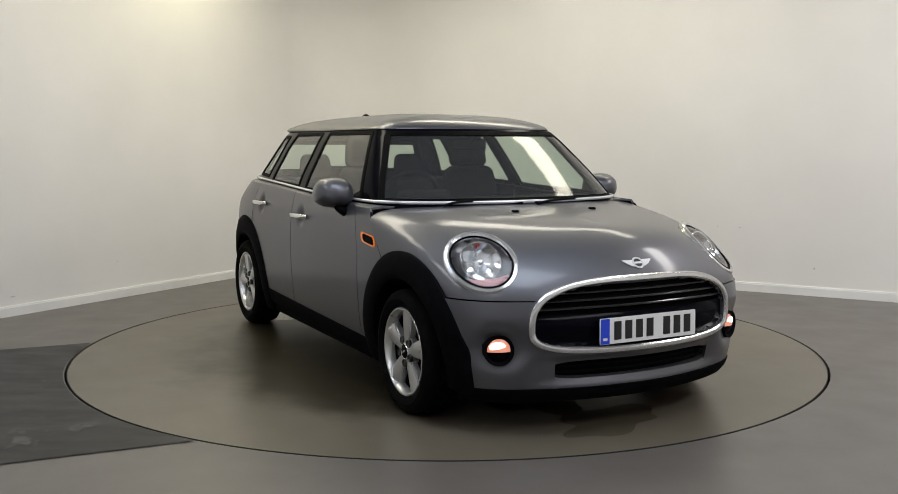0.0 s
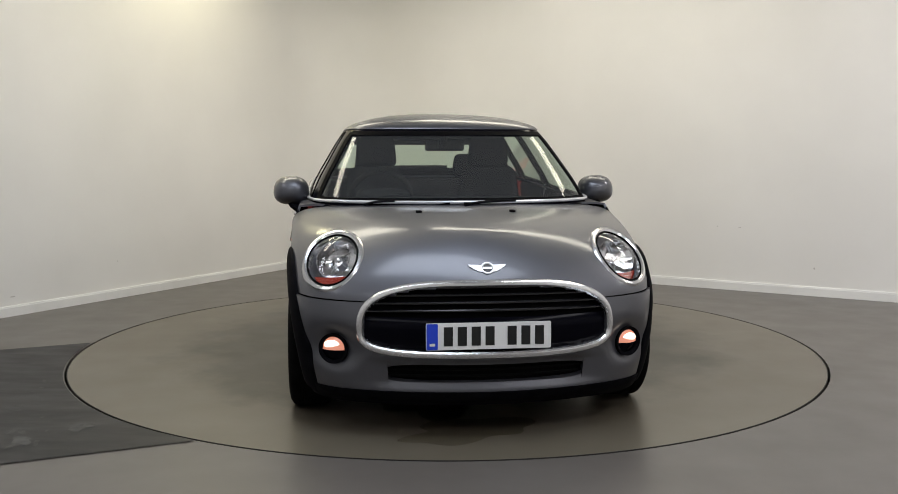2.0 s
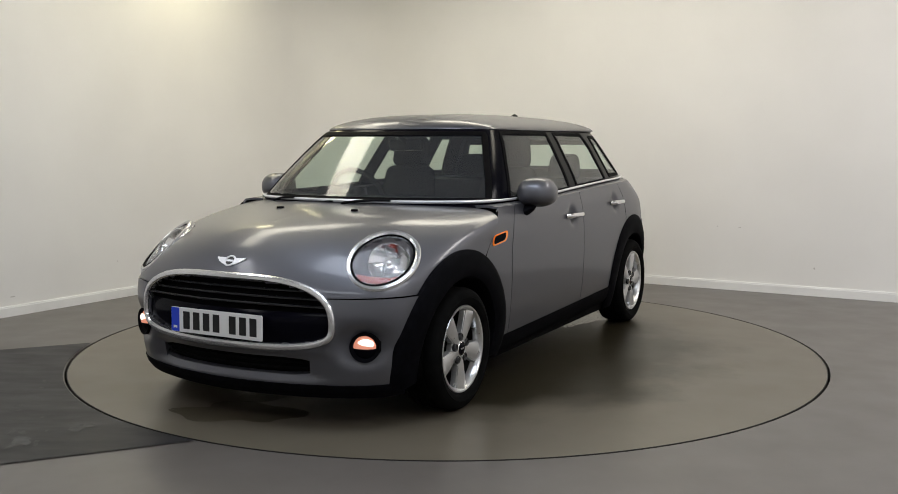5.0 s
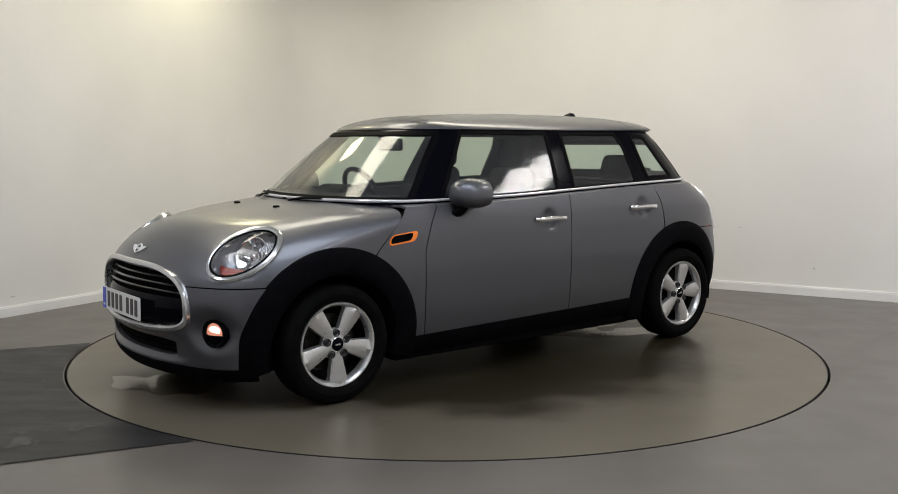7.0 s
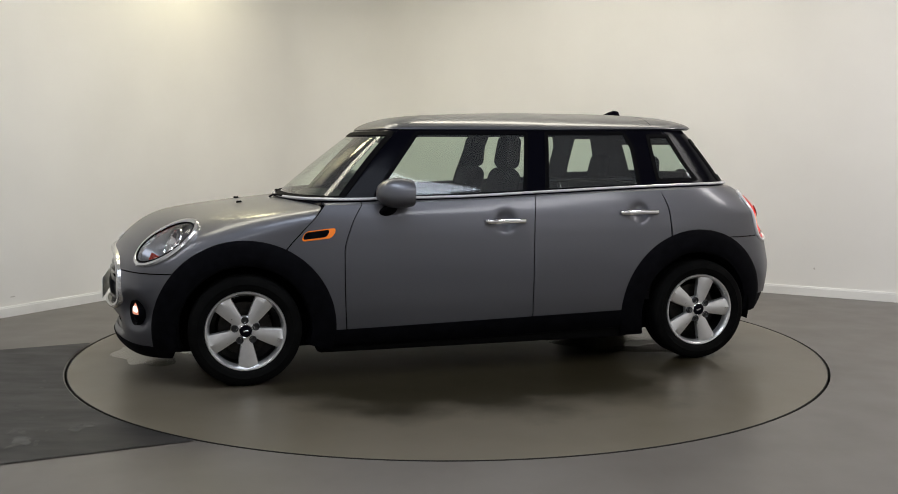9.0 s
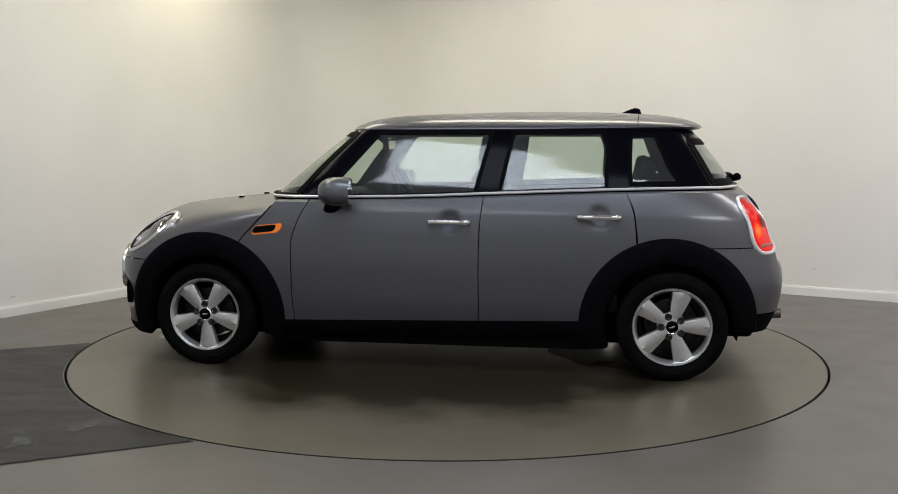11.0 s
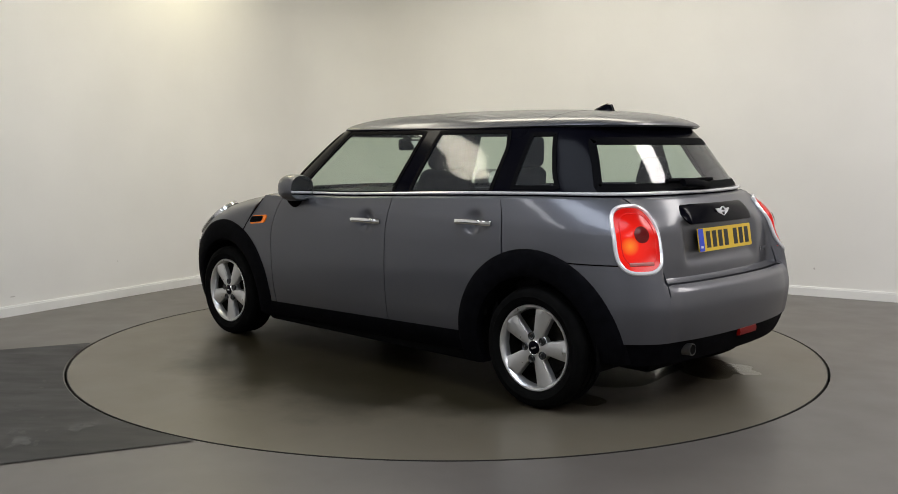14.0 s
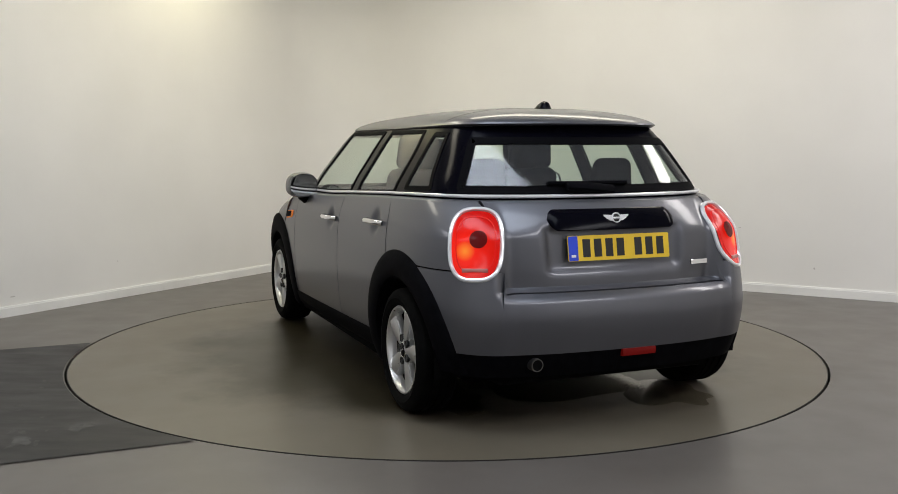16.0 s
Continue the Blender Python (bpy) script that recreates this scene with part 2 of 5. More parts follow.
def grid(P, skip=None, fold=0.012, outward=(0, 0, 0.6), close_u=False):
    """A bmesh sheet through the points P (nu, nv, 3), its rim folded inwards."""
    P = np.asarray(P, float)
    nu, nv = P.shape[:2]
    bm = bmesh.new()
    vs = [[bm.verts.new(P[i, j]) for j in range(nv)] for i in range(nu)]
    mid = P[nu // 2, nv // 2]
    n = np.cross(P[min(nu // 2 + 1, nu - 1), nv // 2] - P[nu // 2 - 1, nv // 2], P[nu // 2, min(nv // 2 + 1, nv - 1)] - P[nu // 2, nv // 2 - 1])
    flip = np.dot(n, mid - np.array(outward)) < 0
    for i in range(nu if close_u else nu - 1):
        i2 = (i + 1) % nu
        for j in range(nv - 1):
            q = [vs[i][j], vs[i2][j], vs[i2][j + 1], vs[i][j + 1]]
            if skip is not None and skip(sum((np.array(v.co) for v in q), np.zeros(3)) / 4):
                continue
            try:
                bm.faces.new(q[::-1] if flip else q)
            except ValueError:
                pass
    bmesh.ops.delete(bm, geom=[v for v in bm.verts if not v.link_faces], context="VERTS")
    bmesh.ops.remove_doubles(bm, verts=bm.verts, dist=1e-5)
    bm.normal_update()
    if fold:
        rim = [e for e in bm.edges if e.is_boundary]
        out = bmesh.ops.extrude_edge_only(bm, edges=rim)["geom"]
        moved = [g for g in out if isinstance(g, bmesh.types.BMVert)]
        normals = {}
        for e in rim:
            for v in e.verts:
                s = Vector()
                for f in v.link_faces:
                    if len(f.verts) == 4 or True:
                        s += f.normal * (1 if f.calc_area() > 0 else 0)
                normals[tuple(round(c, 6) for c in v.co)] = s.normalized() if s.length else Vector((0, 0, 1))
        for v in moved:
            v.co -= normals.get(tuple(round(c, 6) for c in v.co), Vector()) * fold
    return bm


def mirrored(bm):
    b2 = bm.copy()
    for v in b2.verts:
        v.co.y = -v.co.y
    bmesh.ops.reverse_faces(b2, faces=b2.faces)
    return b2


def both(name, bm, mat, parent, label="", **k):
    """The left piece and its mirror image on the other side."""
    b2 = mirrored(bm)
    return part(name, bm, mat, parent, label, **k), part(name, b2, mat, parent, label, **k)


def sweep(path, normals, section, closed=False):
    """A bar of the given section (across, along the normal) swept along a path."""
    path, normals = np.asarray(path, float), np.asarray(normals, float)
    n = len(path)
    if closed:
        tang = np.roll(path, -1, 0) - np.roll(path, 1, 0)
    else:
        tang = np.gradient(path, axis=0)
    tang /= np.linalg.norm(tang, axis=1)[:, None] + 1e-12
    normals = normals - (normals * tang).sum(1)[:, None] * tang
    normals /= np.linalg.norm(normals, axis=1)[:, None] + 1e-12
    side = np.cross(tang, normals)
    bm = bmesh.new()
    rings = [[bm.verts.new(path[i] + side[i] * a + normals[i] * b) for a, b in section] for i in range(n)]
    k = len(section)
    for i in range(n if closed else n - 1):
        for j in range(k):
            bm.faces.new([rings[i][j], rings[i][(j + 1) % k], rings[(i + 1) % n][(j + 1) % k], rings[(i + 1) % n][j]])
    if not closed:
        bm.faces.new(rings[0][::-1])
        bm.faces.new(rings[-1])
    bmesh.ops.recalc_face_normals(bm, faces=bm.faces)
    return bm


def oval(a, b, n=10):
    return [(a * math.cos(2 * math.pi * i / n), b * math.sin(2 * math.pi * i / n)) for i in range(n)]


def lathe(profile, steps=48, axis="y"):
    """Turns (radius, along) pairs round the axis."""
    bm = bmesh.new()
    rings = []
    for i in range(steps):
        a = 2 * math.pi * i / steps
        rings.append([bm.verts.new((r * math.cos(a), y, r * math.sin(a)) if axis == "y" else ((r * math.cos(a), r * math.sin(a), y) if axis == "z" else (y, r * math.cos(a), r * math.sin(a)))) for r, y in profile])
    for i in range(steps):
        for j in range(len(profile) - 1):
            bm.faces.new([rings[i][j], rings[(i + 1) % steps][j], rings[(i + 1) % steps][j + 1], rings[i][j + 1]])
    bmesh.ops.remove_doubles(bm, verts=bm.verts, dist=1e-5)
    bmesh.ops.recalc_face_normals(bm, faces=bm.faces)
    return bm


def block(size, at=(0, 0, 0), bevel=0.01, segs=3, m=None, taper=None):
    """A box with rounded edges; taper scales its top in x and y."""
    bm = bmesh.new()
    bmesh.ops.create_cube(bm, size=1)
    for v in bm.verts:
        v.co = Vector((v.co.x * size[0], v.co.y * size[1], v.co.z * size[2]))
        if taper and v.co.z > 0:
            v.co.x *= taper[0]
            v.co.y *= taper[1]
    if bevel:
        bmesh.ops.bevel(bm, geom=list(bm.edges), offset=bevel, segments=segs, profile=0.5, affect="EDGES", clamp_overlap=True)
    bmesh.ops.transform(bm, matrix=Matrix.Translation(at) @ (m or Matrix()), verts=bm.verts)
    return bm


def join(*bms):
    out = bms[0]
    for b in bms[1:]:
        me = bpy.data.meshes.new("join")
        b.to_mesh(me)
        b.free()
        out.from_mesh(me)
        bpy.data.meshes.remove(me)
    return out


def prism(outline, depth, m=None, bevel=0.0):
    """A plate of the given (a, b) outline in its xy plane, depth thick along z."""
    bm = bmesh.new()
    top = [bm.verts.new((a, b, depth)) for a, b in outline]
    low = [bm.verts.new((a, b, 0)) for a, b in outline]
    n = len(outline)
    bm.faces.new(top)
    bm.faces.new(low[::-1])
    for i in range(n):
        bm.faces.new([low[i], low[(i + 1) % n], top[(i + 1) % n], top[i]])
    bmesh.ops.recalc_face_normals(bm, faces=bm.faces)
    if bevel:
        es = [e for e in bm.edges if all(v.co.z > depth * 0.5 for v in e.verts)]
        bmesh.ops.bevel(bm, geom=es, offset=bevel, segments=2, affect="EDGES", clamp_overlap=True)
    if m is not None:
        bmesh.ops.transform(bm, matrix=m, verts=bm.verts)
    return bm


# ---------------------------------------------------------------- the room
def build_room():
    # floor: one sheet with a round hole for the turntable
    bm = bmesh.new()
    n = 128
    radii = [TABLE_R + 0.0055, 2.6, 3.2, 4.2, 6.0, 9.0, 14.0]
    rings = [[bm.verts.new((r * math.cos(2 * math.pi * i / n), r * math.sin(2 * math.pi * i / n), 0)) for i in range(n)] for r in radii]
    low = [bm.verts.new((v.co.x, v.co.y, -0.09)) for v in rings[0]]
    for i in range(n):
        j = (i + 1) % n
        bm.faces.new([low[i], low[j], rings[0][j], rings[0][i]])
        for a, b in zip(rings, rings[1:]):
            bm.faces.new([a[i], b[i], b[j], a[j]])
    bmesh.ops.recalc_face_normals(bm, faces=bm.faces)
    tagged(part("floor", bm, M_FLOOR), "smooth worn grey-brown resin showroom floor", "floor", kind="structure")
    bm = bmesh.new()
    bmesh.ops.create_circle(bm, cap_ends=True, segments=64, radius=TABLE_R + 0.1, matrix=Matrix.Translation((0, 0, -0.1)))
    tagged(part("turntable_pit", bm, M_PIT), "black gap around and below the turntable", "pit", kind="structure")

    # dark strip of floor that leads up to the turntable
    d = Vector((math.cos(radians(23.7)), math.sin(radians(23.7)), 0))
    nrm = Vector((-d.y, d.x, 0))
    bm = bmesh.new()
    rows = []
    for i in range(25):
        s = -1.378 + (0.903 + 1.378) * i / 24
        reach = -math.sqrt((TABLE_R + 0.012) ** 2 - s * s)
        rows.append([bm.verts.new(nrm * s + d * (reach + (-6.5 - reach) * k / 6) + Vector((0, 0, 0.004))) for k in range(7)])
    for a, b in zip(rows, rows[1:]):
        for k in range(6):
            bm.faces.new([a[k], a[k + 1], b[k + 1], b[k]])
    bmesh.ops.recalc_face_normals(bm, faces=bm.faces)
    if bm.faces[0].normal.z < 0:
        bmesh.ops.reverse_faces(bm, faces=bm.faces)
    tagged(part("floor_strip", bm, M_MAT), "dark grey scuffed painted strip of floor", "floor strip", kind="structure")

    # back walls with the rounded corner, then the two walls behind the camera
    def run(name, pts, label, height=ROOM_H, mat=M_WALL, z0=0.0, thick=0.15, inset=0.0):
        bm = bmesh.new()
        k = len(pts)
        inner, outer = [], []
        for i, p in enumerate(pts):
            t = (pts[min(i + 1, k - 1)] - pts[max(i - 1, 0)]).normalized()
            nn = Vector((t.y, -t.x, 0))          # to the room's inside
            inner.append(p + nn * inset)
            outer.append(p + nn * (inset - thick))
        vi = [[bm.verts.new((p.x, p.y, z)) for p in ring] for ring in (inner, outer) for z in (z0, z0 + height)]
        for i in range(k - 1):
            a, b, c, e = vi
            bm.faces.new([a[i], a[i + 1], b[i + 1], b[i]])
            bm.faces.new([c[i], e[i], e[i + 1], c[i + 1]])
            bm.faces.new([b[i], b[i + 1], e[i + 1], e[i]])
            bm.faces.new([a[i], c[i], c[i + 1], a[i + 1]])
        for i in (0, k - 1):
            bm.faces.new([vi[0][i], vi[1][i], vi[3][i], vi[2][i]])
        bmesh.ops.recalc_face_normals(bm, faces=bm.faces)
        return tagged(part(name, bm, mat, angle=20), label, name.split("_")[0], kind="structure")

    centre = room(COVE, COVE)
    arc = [centre + (-V) * COVE * math.cos(a) + (-U) * COVE * math.sin(a) for a in [math.pi / 2 * i / 24 for i in range(25)]]
    back = [room(ROOM_U, 0)] + arc + [room(0, ROOM_V)]
    run("wall_back", back, "plain white painted wall with a rounded corner")
    run("baseboard", back, "white painted skirting board along the wall", 0.064, M_BASE, 0.0, 0.02, 0.018)
    run("baseboard_cap", back, "thin bright top edge of the skirting", 0.011, M_BASE, 0.064, 0.012, 0.011)
    run("wall_side", [room(0, ROOM_V), room(ROOM_U, ROOM_V)], "plain white painted wall")
    run("wall_front", [room(ROOM_U, ROOM_V), room(ROOM_U, 0)], "plain white painted wall")
    bm = bmesh.new()
    bm.faces.new([bm.verts.new(room(a, b, ROOM_H)) for a, b in ((-0.3, -0.3), (-0.3, ROOM_V + 0.3), (ROOM_U + 0.3, ROOM_V + 0.3), (ROOM_U + 0.3, -0.3))])
    ext = bmesh.ops.extrude_face_region(bm, geom=list(bm.faces))["geom"]
    for v in ext:
        if isinstance(v, bmesh.types.BMVert):
            v.co.z += 0.15
    bmesh.ops.recalc_face_normals(bm, faces=bm.faces)
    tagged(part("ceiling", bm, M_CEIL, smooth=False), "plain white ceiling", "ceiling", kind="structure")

    # ceiling lamps
    turn = math.degrees(math.atan2(U.y, U.x))
    for u, v, length, width, along, watts, colour in LAMPS:
        at = room(u, v, ROOM_H - 0.05)
        m = pose(at.x, at.y, at.z, 0, 0, turn + 90 * along)
        lamp = thing("ceiling_lamp", m)
        part("housing", block((length + 0.06, width + 0.06, 0.04), (0, 0, 0.028), 0.006, 2), M_CASE, lamp)
        part("diffuser", block((length, width, 0.012), (0, 0, 0.003), 0.003, 1), M_LAMP, lamp)
        tagged(lamp, "long white ceiling lamp panel, switched on", "ceiling lamp", "ceiling lamps")
        li = bpy.data.lights.new("lamp_light", "AREA")
        li.shape, li.size, li.size_y, li.energy, li.color = "RECTANGLE", length, width, watts, colour
        ob = new("lamp_light", li)
        ob.matrix_basis = Matrix.Translation((0, 0, -0.016)) @ m


def build_turntable():
    table = thing("turntable")
    n = 160
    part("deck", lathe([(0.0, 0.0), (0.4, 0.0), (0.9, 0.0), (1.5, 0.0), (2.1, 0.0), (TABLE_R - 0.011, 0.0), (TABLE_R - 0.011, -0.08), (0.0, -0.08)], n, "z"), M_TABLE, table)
    part("edge_band", lathe([(TABLE_R - 0.0105, -0.05), (TABLE_R - 0.0105, 0.0005), (TABLE_R - 0.0075, 0.0005), (TABLE_R - 0.0065, -0.002), (TABLE_R - 0.0065, -0.05)], n, "z"), M_EDGE, table, "dark metal edge of the turntable")
    return tagged(table, "round grey-brown resin turntable flush with the floor", "turntable")


# ---------------------------------------------------------------- the car's surfaces (x forward, y left, z up)
AXLE, HUB_Z = 1.2835, 0.288
BELT = curve([-1.75, -1.44, -1.0, -0.3, 0.1, 0.6, 0.86, 1.06], [0.996, 0.999, 0.991, 0.966, 0.950, 0.941, 0.934, 0.930])
B_FRONT = curve([0.14, 0.19, 0.26, 0.36, 0.5, 0.585, 0.68, 1.0], [1.935, 1.975, 1.99, 2.004, 2.013, 2.002, 1.955, 1.89])
B_REAR = curve([0.16, 0.25, 0.37, 0.5, 0.575, 0.607, 0.625, 0.7, 0.85, 0.93, 1.03], [-1.78, -1.87, -1.914, -1.930, -1.917, -1.873, -1.816, -1.814, -1.798, -1.758, -1.675])
B_REAR_SIDE = curve([0.16, 0.25, 0.37, 0.5, 0.6, 0.7, 0.85, 0.93, 1.03], [-1.795, -1.885, -1.930, -1.945, -1.928, -1.903, -1.866, -1.805, -1.675])
B_HALF = curve([0.14, 0.2, 0.28, 0.42, 0.6, 0.75, 0.85, 0.92, 1.03], [0.775, 0.80, 0.822, 0.842, 0.850, 0.846, 0.834, 0.815, 0.775])
G_FRONT = curve([0.9, 0.945, 1.1, 1.25, 1.34], [1.10, 1.045, 0.86, 0.665, 0.535])
G_REAR = curve([0.9, 1.03, 1.15, 1.25, 1.34], [-1.735, -1.655, -1.568, -1.487, -1.405])
G_HALF = curve([0.9, 0.95, 1.03, 1.15, 1.25, 1.31, 1.34], [0.785, 0.768, 0.733, 0.664, 0.604, 0.563, 0.542])
ROOF_TOP = curve([0.56, 0.50, 0.37, 0.085, -0.4, -0.8, -1.07, -1.27, -1.52], [1.325, 1.350, 1.386, 1.415, 1.430, 1.427, 1.414, 1.398, 1.356])
HOOD_TOP = curve([1.70, 1.6, 1.45, 1.28, 1.06, 0.9], [0.862, 0.879, 0.899, 0.917, 0.938, 0.945])


def shell_body(x, y, z):
    w = B_HALF(z) - 0.004 * x * x
    f = np.maximum(0, (x + 0.37 * y * y - 0.5) / (B_FRONT(z) - 0.5))
    k = np.clip((np.abs(y) - 0.50) / 0.12, 0, 1)
    k = k * k * (3 - 2 * k)
    rear = B_REAR(z) * (1 - k) + B_REAR_SIDE(z) * k
    r = np.maximum(0, (-0.9 - x + (0.14 + 0.16 * np.clip((z - 0.84) / 0.18, 0, 1)) * y * y) / (-0.9 - rear))
    n = np.where(x > 0, 11.0, 5.6)
    return (f + r) ** n + np.abs(y / w) ** n


def shell_glass(x, y, z):
    w = G_HALF(z) - 0.014 * (x + 0.4) ** 2 - 0.05 * np.maximum(0, -0.75 - x) ** 2
    f = np.maximum(0, (x + 0.33 * y * y - 0.1) / (G_FRONT(z) - 0.1))
    r = np.maximum(0, (-0.7 - x + 0.28 * y * y) / (-0.7 - G_REAR(z)))
    return (f + r) ** 9 + np.abs(y / w) ** 9


def cast(shell, x0, y0, dx, dy, z):
    """The shell's point at height z along the way (dx, dy) from (x0, y0)."""
    x0, y0, dx, dy, z = np.broadcast_arrays(*[np.asarray(a, float) for a in (x0, y0, dx, dy, z)])
    lo, hi = np.zeros(z.shape), np.full(z.shape, 3.0)
    for _ in range(42):
        m = (lo + hi) / 2
        inside = shell(x0 + dx * m, y0 + dy * m, z) < 1
        lo, hi = np.where(inside, m, lo), np.where(inside, hi, m)
    return np.stack([x0 + dx * lo, y0 + dy * lo, z], -1)


def side(x, z, shell=shell_body):
    return cast(shell, x, 0 * np.asarray(x, float), 0, 1, z)


def nose(y, z, shell=shell_body, x0=0.9):
    return cast(shell, x0, y, 1, 0, z)


def tail(y, z, shell=shell_body):
    return cast(shell, -1.0, y, -1, 0, z)


def fan(cx, ang, z, shell=shell_body):
    return cast(shell, cx, 0, np.cos(ang), np.sin(ang), z)


def normal_of(shell, p):
    e = 1e-3
    p = np.asarray(p, float)
    g = np.stack([(shell(p[..., 0] + dx, p[..., 1] + dy, p[..., 2] + dz) - shell(p[..., 0] - dx, p[..., 1] - dy, p[..., 2] - dz)) for dx, dy, dz in ((e, 0, 0), (0, e, 0), (0, 0, e))], -1)
    return g / (np.linalg.norm(g, axis=-1)[..., None] + 1e-12)


def push(p, shell, d):
    return p + normal_of(shell, p) * np.asarray(d)[..., None]


def lerp(a, b, t):
    return a + (b - a) * t


SEAM_F = curve([0.25, 0.46, 0.675, 0.825, 0.94], [0.762, 0.771, 0.772, 0.731, 0.668])
SEAM_M = curve([0.25, 0.56, 0.78, 0.98], [-0.268, -0.265, -0.269, -0.289])
SEAM_R = curve([0.60, 0.66, 0.764, 0.861, 1.01], [-1.100, -1.097, -1.090, -1.080, -1.030])
HOOD_EDGE = curve([0.60, 0.70, 0.80, 0.88, 0.935], [1.13, 1.075, 0.985, 0.91, 0.865])
DOOR_LOW = curve([-0.9, 0.8], [0.304, 0.266])
GAP = 0.0028
ARCH_R = 0.43


def panel(xl, xr, z0, drop, nu=24, nv=30):
    """A side panel between two upright edges, from z0 up to just below the belt."""
    P = np.zeros((nu, nv, 3))
    for j in range(nv):
        v = j / (nv - 1)
        ends = []
        for edge in (xl, xr):
            x, z = 0.0, lerp(z0, 0.965, v)
            for _ in range(6):
                x = float(edge(z))
                low = float(DOOR_LOW(x))
                z = low + v * (float(BELT(x)) - drop - low)
            ends.append(x)
        xs = np.linspace(ends[0], ends[1], nu)
        zl = DOOR_LOW(xs)
        zs = zl + v * (BELT(xs) - drop - zl)
        P[:, j] = side(xs, zs)
    # the shoulder turns in to the glass
    xs = P[:, -1, 0]
    top = side(xs, BELT(xs) - 0.004, shell_glass)
    mid = (P[:, -1] + top) / 2 + np.array([0, 0.003, 0.004])
    return np.concatenate([P, mid[:, None], top[:, None]], 1)


HANDLE_F, HANDLE_R = (-0.106, 0.824), (-0.898, 0.858)


def dimple(P, at):
    """The shallow round cup behind a door handle."""
    r2 = (P[..., 0] - at[0]) ** 2 + (P[..., 2] - at[1]) ** 2
    P[..., 1] -= 0.02 * np.exp(-(r2 / 0.052 ** 2) ** 2)
    return P


def arch_back(z, cx, r, sign):
    return cx + sign * math.sqrt(max(r * r - (z - HUB_Z) ** 2, 0.0))


def dome_hood():
    """The clamshell bonnet: meridians that rise from the bumper seam to the crown."""
    zb = 0.590
    ang = np.linspace(-1.0, 1.0, 121)
    reach = math.atan2(0.845, 0.30)
    nv = 44
    P = np.zeros((len(ang), nv, 3))
    X_END = float(fan(0.86, reach, zb)[0])
    for i, a in enumerate(ang):
        s = 1 if a >= 0 else -1
        base = fan(0.86, abs(a) * reach, zb)
        px, py = float(base[0]), float(base[1])
        qx = 1.06 + (px - 1.12) * 0.62
        f = float(np.clip((px - X_END) / (2.002 - X_END), 0, 1))
        q = 1.38 + 16.0 * (1 - f) ** 3.2
        p = 2.0 + 0.6 * (1 - f)
        s0 = np.linspace(0, 0.9, 20)
        v0 = 1 - (1 - s0 ** q) ** (1 / p)
        v = np.concatenate([v0, lerp(v0[-1], 1.0, np.linspace(0, 1, nv - 19)[1:] ** 1.25)])
        top = float(HOOD_TOP(qx))
        y = py * (1 - v)
        z = zb + (top - zb) * (1 - (1 - v) ** p) ** (1 / q)
        x = px + (qx - px) * v
        # the last meridians follow the rear edge of the bonnet
        edge = np.maximum(HOOD_EDGE(z), 1.06 - 0.345 * y * y)
        w = (1 - f) ** 3
        x = x * (1 - w) + edge * w
        P[i, :, 0], P[i, :, 1], P[i, :, 2] = x, y * s, z
    return P


HEADLIGHT = Vector((1.645, 0.628, 0.716))
TAIL_AT = Vector((-1.715, 0.645, 0.815))


def aim(at, n, up=(0, 0, 1)):
    """A pose whose z axis is n and whose y axis is as upright as can be."""
    zax = Vector(n).normalized()
    xax = Vector(up).cross(zax).normalized()
    yax = zax.cross(xax)
    return Matrix.Translation(at) @ Matrix((xax, yax, zax)).transposed().to_4x4()


HEAD_POSE = aim(HEADLIGHT, (0.68, 0.36, 0.60), (0, 0.50, 1))
TAIL_POSE = aim(TAIL_AT, (-0.86, 0.45, 0.14))


def in_oval(pose_inv, a, b, e=2.0):
    def f(c):
        p = pose_inv @ Vector((c[0], abs(c[1]), c[2]))
        return abs(p.x / a) ** e + abs(p.y / b) ** e < 1 and abs(p.z) < 0.25
    return f


def grille_outline(n=72, grow=0.0):
    """The grille's outer edge as (y, z), a rounded shape widest below its middle."""
    pts = []
    for i in range(n):
        a = 2 * math.pi * i / n
        c, s = math.cos(a), math.sin(a)
        e = 3.5 if s > 0 else 4.2
        r = (abs(c) ** e + abs(s) ** e) ** (-1 / e)
        h = 0.189 if s > 0 else 0.108
        y, z = (0.535 + grow) * r * c, 0.478 + (h + grow) * r * s
        if s > 0:
            y *= 1 - 0.11 * (r * s) ** 2
        else:
            y *= 1 - 0.04 * (r * s) ** 2
        pts.append((y, z))
    return np.array(pts)


def inside_poly(poly):
    poly = np.asarray(poly)

    def f(y, z):
        a, b = poly, np.roll(poly, -1, 0)
        hit = ((a[:, 1] > z) != (b[:, 1] > z)) & (y < (b[:, 0] - a[:, 0]) * (z - a[:, 1]) / (b[:, 1] - a[:, 1] + 1e-12) + a[:, 0])
        return hit.sum() % 2 == 1
    return f


def front_at(y, z):
    """The car's front skin at (y, z): bumper below the seam, bonnet above it."""
    y, z = np.asarray(y, float), np.asarray(z, float)
    p = nose(y, np.minimum(z, 0.59))
    v = ((z - 0.59) / 0.262).clip(0, 1)
    back = np.where(z > 0.59, 0.42 * (1 - np.sqrt(np.maximum(0, 1 - v ** 1.42))), 0)
    return np.stack([p[..., 0] - back, y, z], -1)


